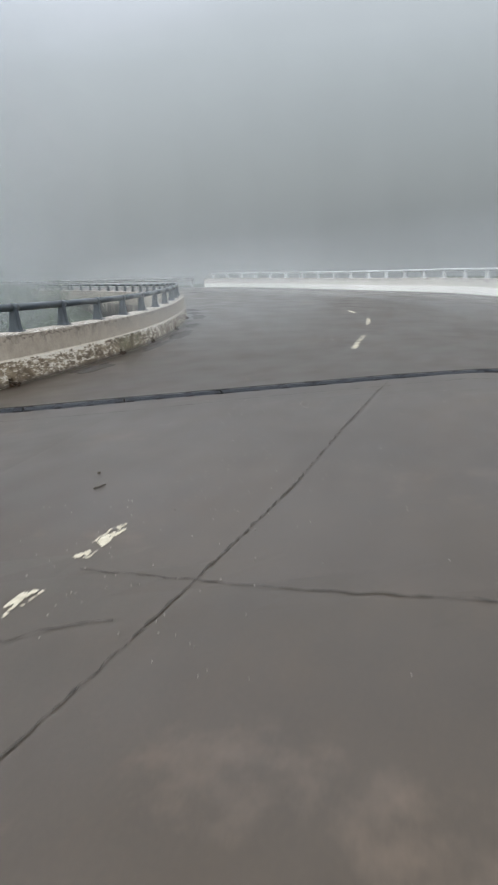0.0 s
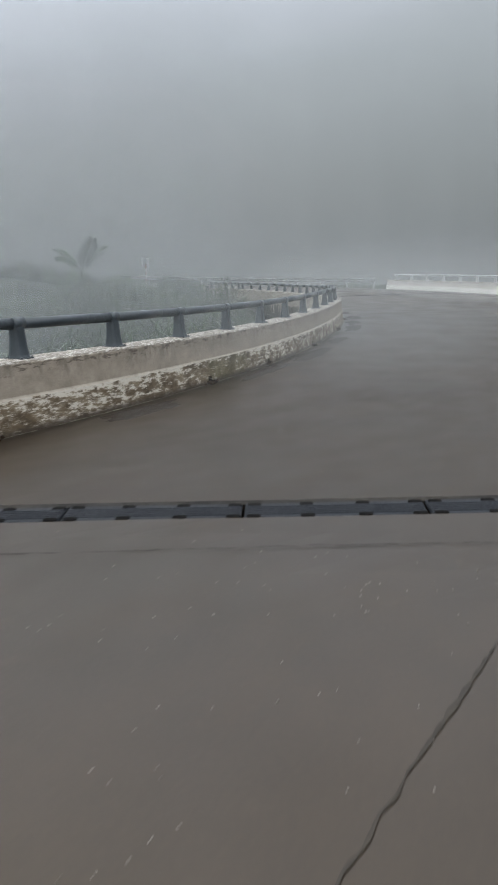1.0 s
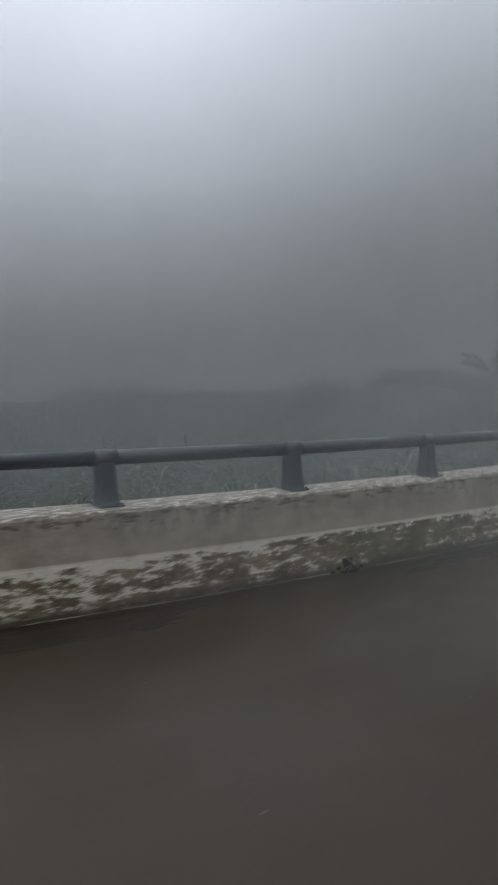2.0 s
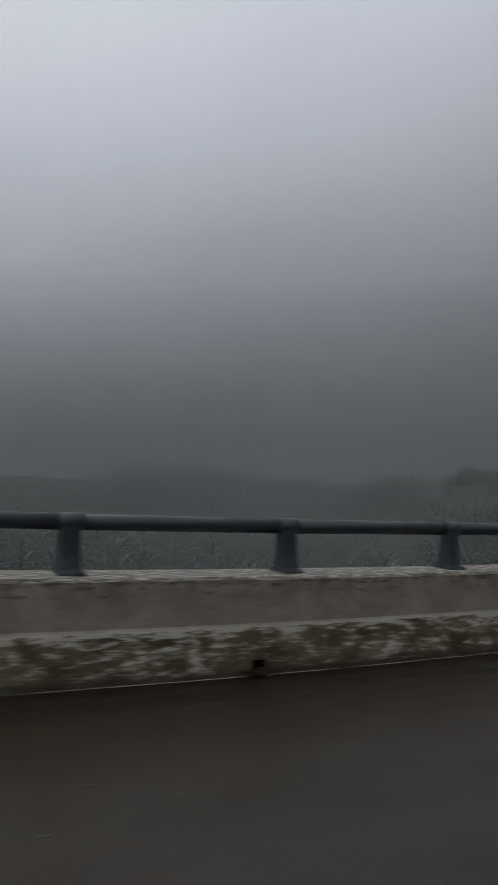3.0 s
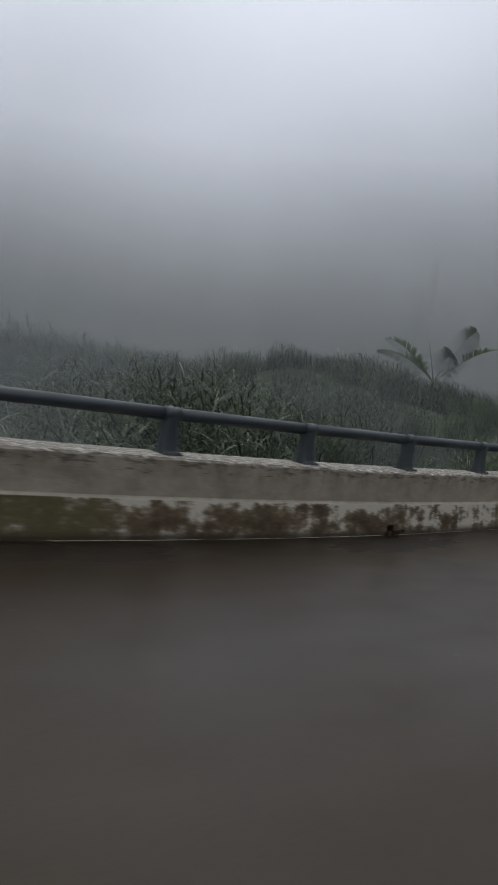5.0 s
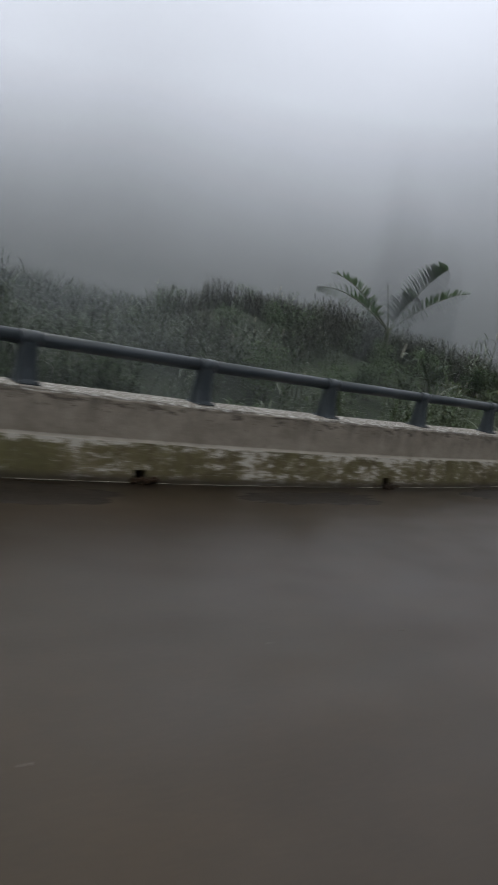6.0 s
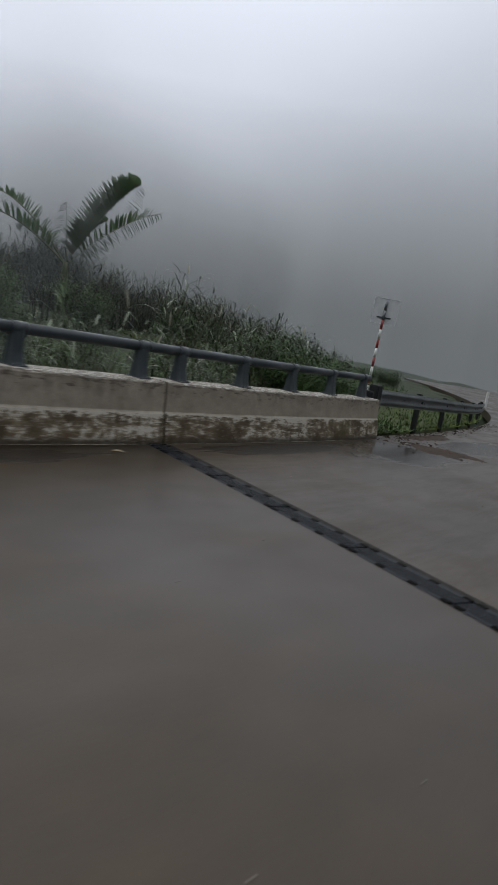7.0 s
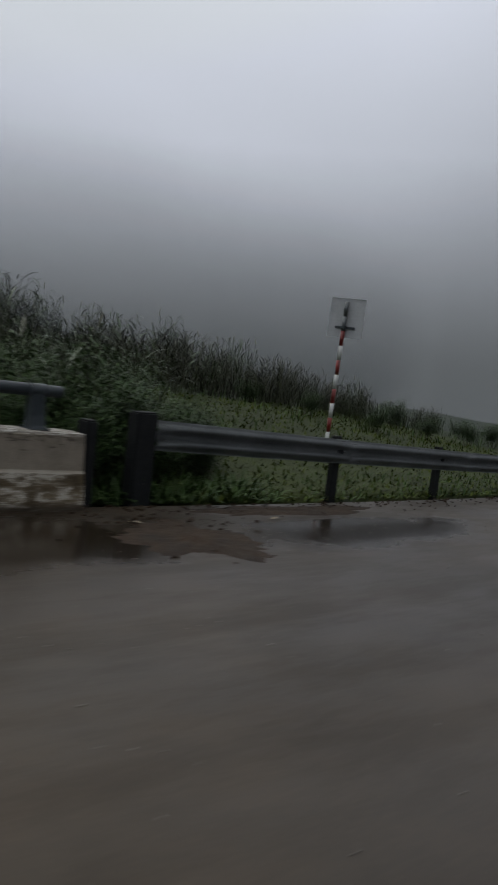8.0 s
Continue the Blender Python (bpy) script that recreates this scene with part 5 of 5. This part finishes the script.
# the banana plant
def banana(at, crown):
    thing = tagged(empty("banana_plant", Matrix.Translation(at)), "banana plant with torn wind-ragged leaves rising above the bushes", "banana plant")
    top = crown - at.z
    bm = bmesh.new()
    rings = []
    for k in range(9):
        q = k / 8
        r = 0.15 - 0.07 * q
        rings.append([Vector((r * math.cos(a) + 0.10 * q, r * math.sin(a), -0.2 + (top + 0.2) * q)) for a in np.linspace(0, 2 * math.pi, 11)[:-1]])
    loft(bm, rings)
    part("stem", bm, M_STALK, thing, smooth=True)
    right = Vector((0.22, 0.97, 0))
    back = Vector((-0.97, 0.22, 0))
    # tip: metres to the right, to the back and up; leaf breadth; how torn; curl
    for tx, ty, tz, wide, torn, sag in ((1.75, 0.2, 2.75, 0.85, 0.2, 0.30), (2.65, -0.5, 2.0, 0.42, 0.9, 0.35), (-0.35, 0.5, 1.85, 0.45, 0.7, 0.1), (-2.5, 0.3, 2.05, 0.42, 0.85, 0.45), (-3.0, -0.4, 1.45, 0.46, 0.8, 0.55), (0.85, 0.6, 1.6, 0.8, 0.25, 0.25), (-1.9, 1.0, 1.2, 0.42, 0.8, 0.5)):
        tip = right * tx + back * ty + Vector((0, 0, tz))
        n = 34
        line = []
        for k in range(n + 1):
            q = k / n
            line.append(Vector((0.1, 0, top - 0.1)) + tip * q + Vector((0, 0, 1)) * (sag * 4 * q * (1 - q) * 0.55) - Vector((0, 0, 1)) * sag * q ** 4 * 0.5)
        bm = bmesh.new()
        rings = []
        for k, p in enumerate(line[::2]):
            r = 0.032 * (1 - 0.8 * k / (len(line) / 2))
            rings.append([p + Vector((r * math.cos(a), r * math.sin(a) * 0.5, r * math.sin(a))) for a in np.linspace(0, 2 * math.pi, 7)[:-1]])
        loft(bm, rings)
        leaf = part("leaf_rib", bm, M_STALK, thing, "pale midrib")
        V, F, count = [], [], 0
        fill = 2.8 if torn < 0.5 else 0.75
        steps = 44
        for side in (-1, 1):
            P, D, L, Wd = [], [], [], []
            for k in range(steps):
                q = 0.16 + 0.84 * (k + 0.5 * rng.random()) / steps
                if rng.random() < torn * 0.18:
                    continue
                x = q * n
                a = min(int(x), n - 1)
                p = line[a].lerp(line[a + 1], x - a)
                tt = (line[a + 1] - line[a]).normalized()
                b = tt.cross(Vector((0.97, -0.22, 0.25))).normalized() * side
                hang = 0.15 + torn * rng.uniform(0.1, 0.9)
                P.append(p)
                D.append(b + tt * 0.6 - Vector((0, 0, 1)) * hang)
                L.append(wide * (math.sin(math.pi * min(1, 0.14 + 0.84 * q)) ** 0.55) * rng.uniform(0.85, 1.1) + 0.03)
                Wd.append(tip.length / steps * fill * rng.uniform(0.8, 1.3))
            v, f = blades(np.array(P), np.array(D), np.array(L), np.array(Wd) * 1.5, 0.25, 3)
            V.append(v)
            F.append(f + count)
            count += len(v)
        V, F = np.concatenate(V).tolist(), np.concatenate(F).tolist()
        me = bpy.data.meshes.new("leaf_blade")
        me.from_pydata(V, [], F)
        me.materials.append(M_BANANA)
        child("leaf_blade", me, leaf, Matrix.Identity(4))
    return thing


banana(Vector((-32.58, 45.21, float(lie(-32.58, 45.21)[0]))), -0.19)


# growth on the far slope, dim in the mist
for x, y, top in ((-53.8, 24.3, 2.8), (-56.0, 21.0, 1.6), (-57.5, 17.0, 1.0), (-52.5, 27.5, 2.1), (-52.0, 31.0, 1.5), (-51.5, 34.5, 1.2), (-57.0, 28.0, 2.0), (-58.0, 12.5, 0.2), (-58.5, 8.0, -0.6), (-55.5, 37.5, 1.4), (-50.0, 22.0, 0.4), (-50.5, 17.5, -0.6), (-49.0, 26.0, 0.5), (-48.5, 30.0, 0.2), (-54.0, 14.0, 0.0), (-55.0, 26.0, 1.8), (-53.0, 19.0, 0.8), (-47.0, 32.0, 0.3), (-49.5, 37.0, 0.7), (-57.5, 24.0, 1.9), (-53.5, 32.5, 1.2), (-51.0, 29.0, 1.5), (-50.5, 36.0, 0.9), (-55.0, 40.0, 1.0), (-51.5, 40.5, 0.8), (-58.5, 34.0, 1.7)):
    plant_to(x, y, top - 1.7, least=1.1)

# and down in the valley
for k in range(26):
    x, y = rng.uniform(-52, -16), rng.uniform(2, 32)
    if y < 30 + 0.5 * (x + 16) + 6 * rng.random() or x < -30:
        plant_to(x, y, float(np.interp(-x, (16, 30, 52), (-2.8, -1.8, -0.6))) + rng.normal(0, 0.4), least=1.2)

# marker post by the far road
bm = bmesh.new()
box_bm(bm, Matrix.Translation(spot(88, 0.3)) @ Matrix.Translation((0, 0, 0.4)), 0.12, 0.12, 1.0, 0.01)
tagged(obj("marker_post", bm, M_WHITE), "short white road marker post", "post")

# ---------------------------------------------------------------- see-through haze sheets beside the road, and the glowing far mist
CHORD, LEFT = Vector((-0.5, 0.866, 0)), Vector((-0.866, -0.5, 0))
START = Vector((0, 5, -2))
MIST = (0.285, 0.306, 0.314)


def mist_sheet(along0, along1, left, share, low=-14.0, high=26.0, shade=MIST, across=False, near=0.25, far=0.75):
    bm = bmesh.new()
    lay = bm.loops.layers.uv.verify()
    n = 12
    rows = []
    for k in range(n + 1):
        a = along0 + (along1 - along0) * k / n
        p = START + (CHORD * left + LEFT * a if across else CHORD * a + LEFT * left)
        rows.append([bm.verts.new((p.x, p.y, z)) for z in (low, high)])
    for k in range(n):
        f = bm.faces.new((rows[k][0], rows[k + 1][0], rows[k + 1][1], rows[k][1]))
        for lp, uv in zip(f.loops, ((k / n, 0), ((k + 1) / n, 0), ((k + 1) / n, 1), (k / n, 1))):
            lp[lay].uv = uv
    return tagged(obj("mist_sheet", bm, mist_material("haze_veil", share, shade, near, far)), "see-through sheet standing in for haze", "mist", kind="stuff")


def inside_of(along):
    """How far left of the chord the parapet's back lies there."""
    best = min((abs((spot(s) - START).dot(CHORD) - along), s) for s in span(-10, S_END, 0.5))
    return (spot(best[1]) - START).dot(LEFT)


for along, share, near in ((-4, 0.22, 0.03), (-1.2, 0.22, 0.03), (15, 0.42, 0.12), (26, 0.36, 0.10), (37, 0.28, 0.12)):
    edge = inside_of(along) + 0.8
    mist_sheet(edge, edge + 70, along, share, across=True, near=near, far=0.8)
# low sheets added to pale the bridge deck like haze, thinning out towards the road, upwards and along the driving line
for along, gap in ((-4, -4.5), (-1.2, -5.94)):
    edge = inside_of(along)
    for l0, l1 in ((gap + 0.3, edge - 0.4), (edge - 14.5, gap - 0.3)):
        bm = bmesh.new()
        lay = bm.loops.layers.uv.verify()
        rows = []
        for k in range(25):
            p = START + CHORD * along + LEFT * (l0 + (l1 - l0) * k / 24)
            ps, po, _ = plan_of(np.array([p.x]), np.array([p.y]))
            foot = spot(float(ps[0]), float(po[0])).z
            rows.append([bm.verts.new((p.x, p.y, foot + h)) for h in (0.0, 3.4)])
        for k, (p, q) in enumerate(zip(rows, rows[1:])):
            f = bm.faces.new((p[0], q[0], q[1], p[1]))
            for lp, uv in zip(f.loops, ((k / 24, 0), ((k + 1) / 24, 0), ((k + 1) / 24, 1), (k / 24, 1))):
                lp[lay].uv = uv
        tagged(obj("deck_haze_sheet", bm, deck_haze_material(0.19)), "low see-through sheet standing in for haze over the deck", "mist", kind="stuff")
mist_sheet(-40, 110, 23, 0.44)
# more haze sheets behind the parapet where the bushes grow
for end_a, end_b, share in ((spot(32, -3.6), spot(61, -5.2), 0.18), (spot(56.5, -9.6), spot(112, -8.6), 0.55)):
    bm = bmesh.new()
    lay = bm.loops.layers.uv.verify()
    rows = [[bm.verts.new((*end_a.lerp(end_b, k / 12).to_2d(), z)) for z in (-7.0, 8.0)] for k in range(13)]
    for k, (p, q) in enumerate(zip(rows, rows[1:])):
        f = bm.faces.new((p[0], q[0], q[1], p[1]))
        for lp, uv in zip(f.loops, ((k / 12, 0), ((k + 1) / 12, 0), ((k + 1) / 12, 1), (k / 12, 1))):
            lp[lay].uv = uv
    tagged(obj("mist_sheet", bm, mist_material("haze_veil", share, MIST, 0.12 if share > 0.3 else 0.35, 0.75)), "see-through sheet standing in for haze", "mist", kind="stuff")
# dark see-through sheet added to dim the sky where the misty mountainside stands
mist_sheet(-130, 60, 95, 0.30, -18, 95, (0.15, 0.17, 0.165), across=True, near=0.2, far=0.75)
# haze sheets added over the outer half of the bridge
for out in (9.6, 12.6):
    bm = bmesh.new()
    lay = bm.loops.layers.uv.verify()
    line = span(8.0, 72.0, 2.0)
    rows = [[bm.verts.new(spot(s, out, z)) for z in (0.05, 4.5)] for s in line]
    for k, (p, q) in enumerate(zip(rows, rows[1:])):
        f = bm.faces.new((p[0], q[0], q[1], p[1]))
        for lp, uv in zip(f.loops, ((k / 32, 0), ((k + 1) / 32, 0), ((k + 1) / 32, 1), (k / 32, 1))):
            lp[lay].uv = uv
    tagged(obj("mist_sheet", bm, mist_material("haze_veil", 0.24, (0.33, 0.353, 0.364), 0.3, 0.9)), "see-through sheet standing in for haze", "mist", kind="stuff")

# added ring that glows by itself, for daylight scattered in the far mist
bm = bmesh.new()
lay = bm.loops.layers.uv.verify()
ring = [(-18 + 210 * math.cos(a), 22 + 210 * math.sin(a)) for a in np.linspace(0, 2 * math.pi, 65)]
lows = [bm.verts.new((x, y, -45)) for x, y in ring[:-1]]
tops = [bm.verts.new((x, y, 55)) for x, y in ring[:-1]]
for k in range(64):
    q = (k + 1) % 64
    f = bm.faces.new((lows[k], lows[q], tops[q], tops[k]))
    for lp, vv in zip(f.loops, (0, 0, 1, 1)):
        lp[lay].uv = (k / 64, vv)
tagged(obj("backdrop", bm, backdrop_material()), "self-lit ring standing in for far grey mist hiding the mountains", "backdrop", kind="structure")
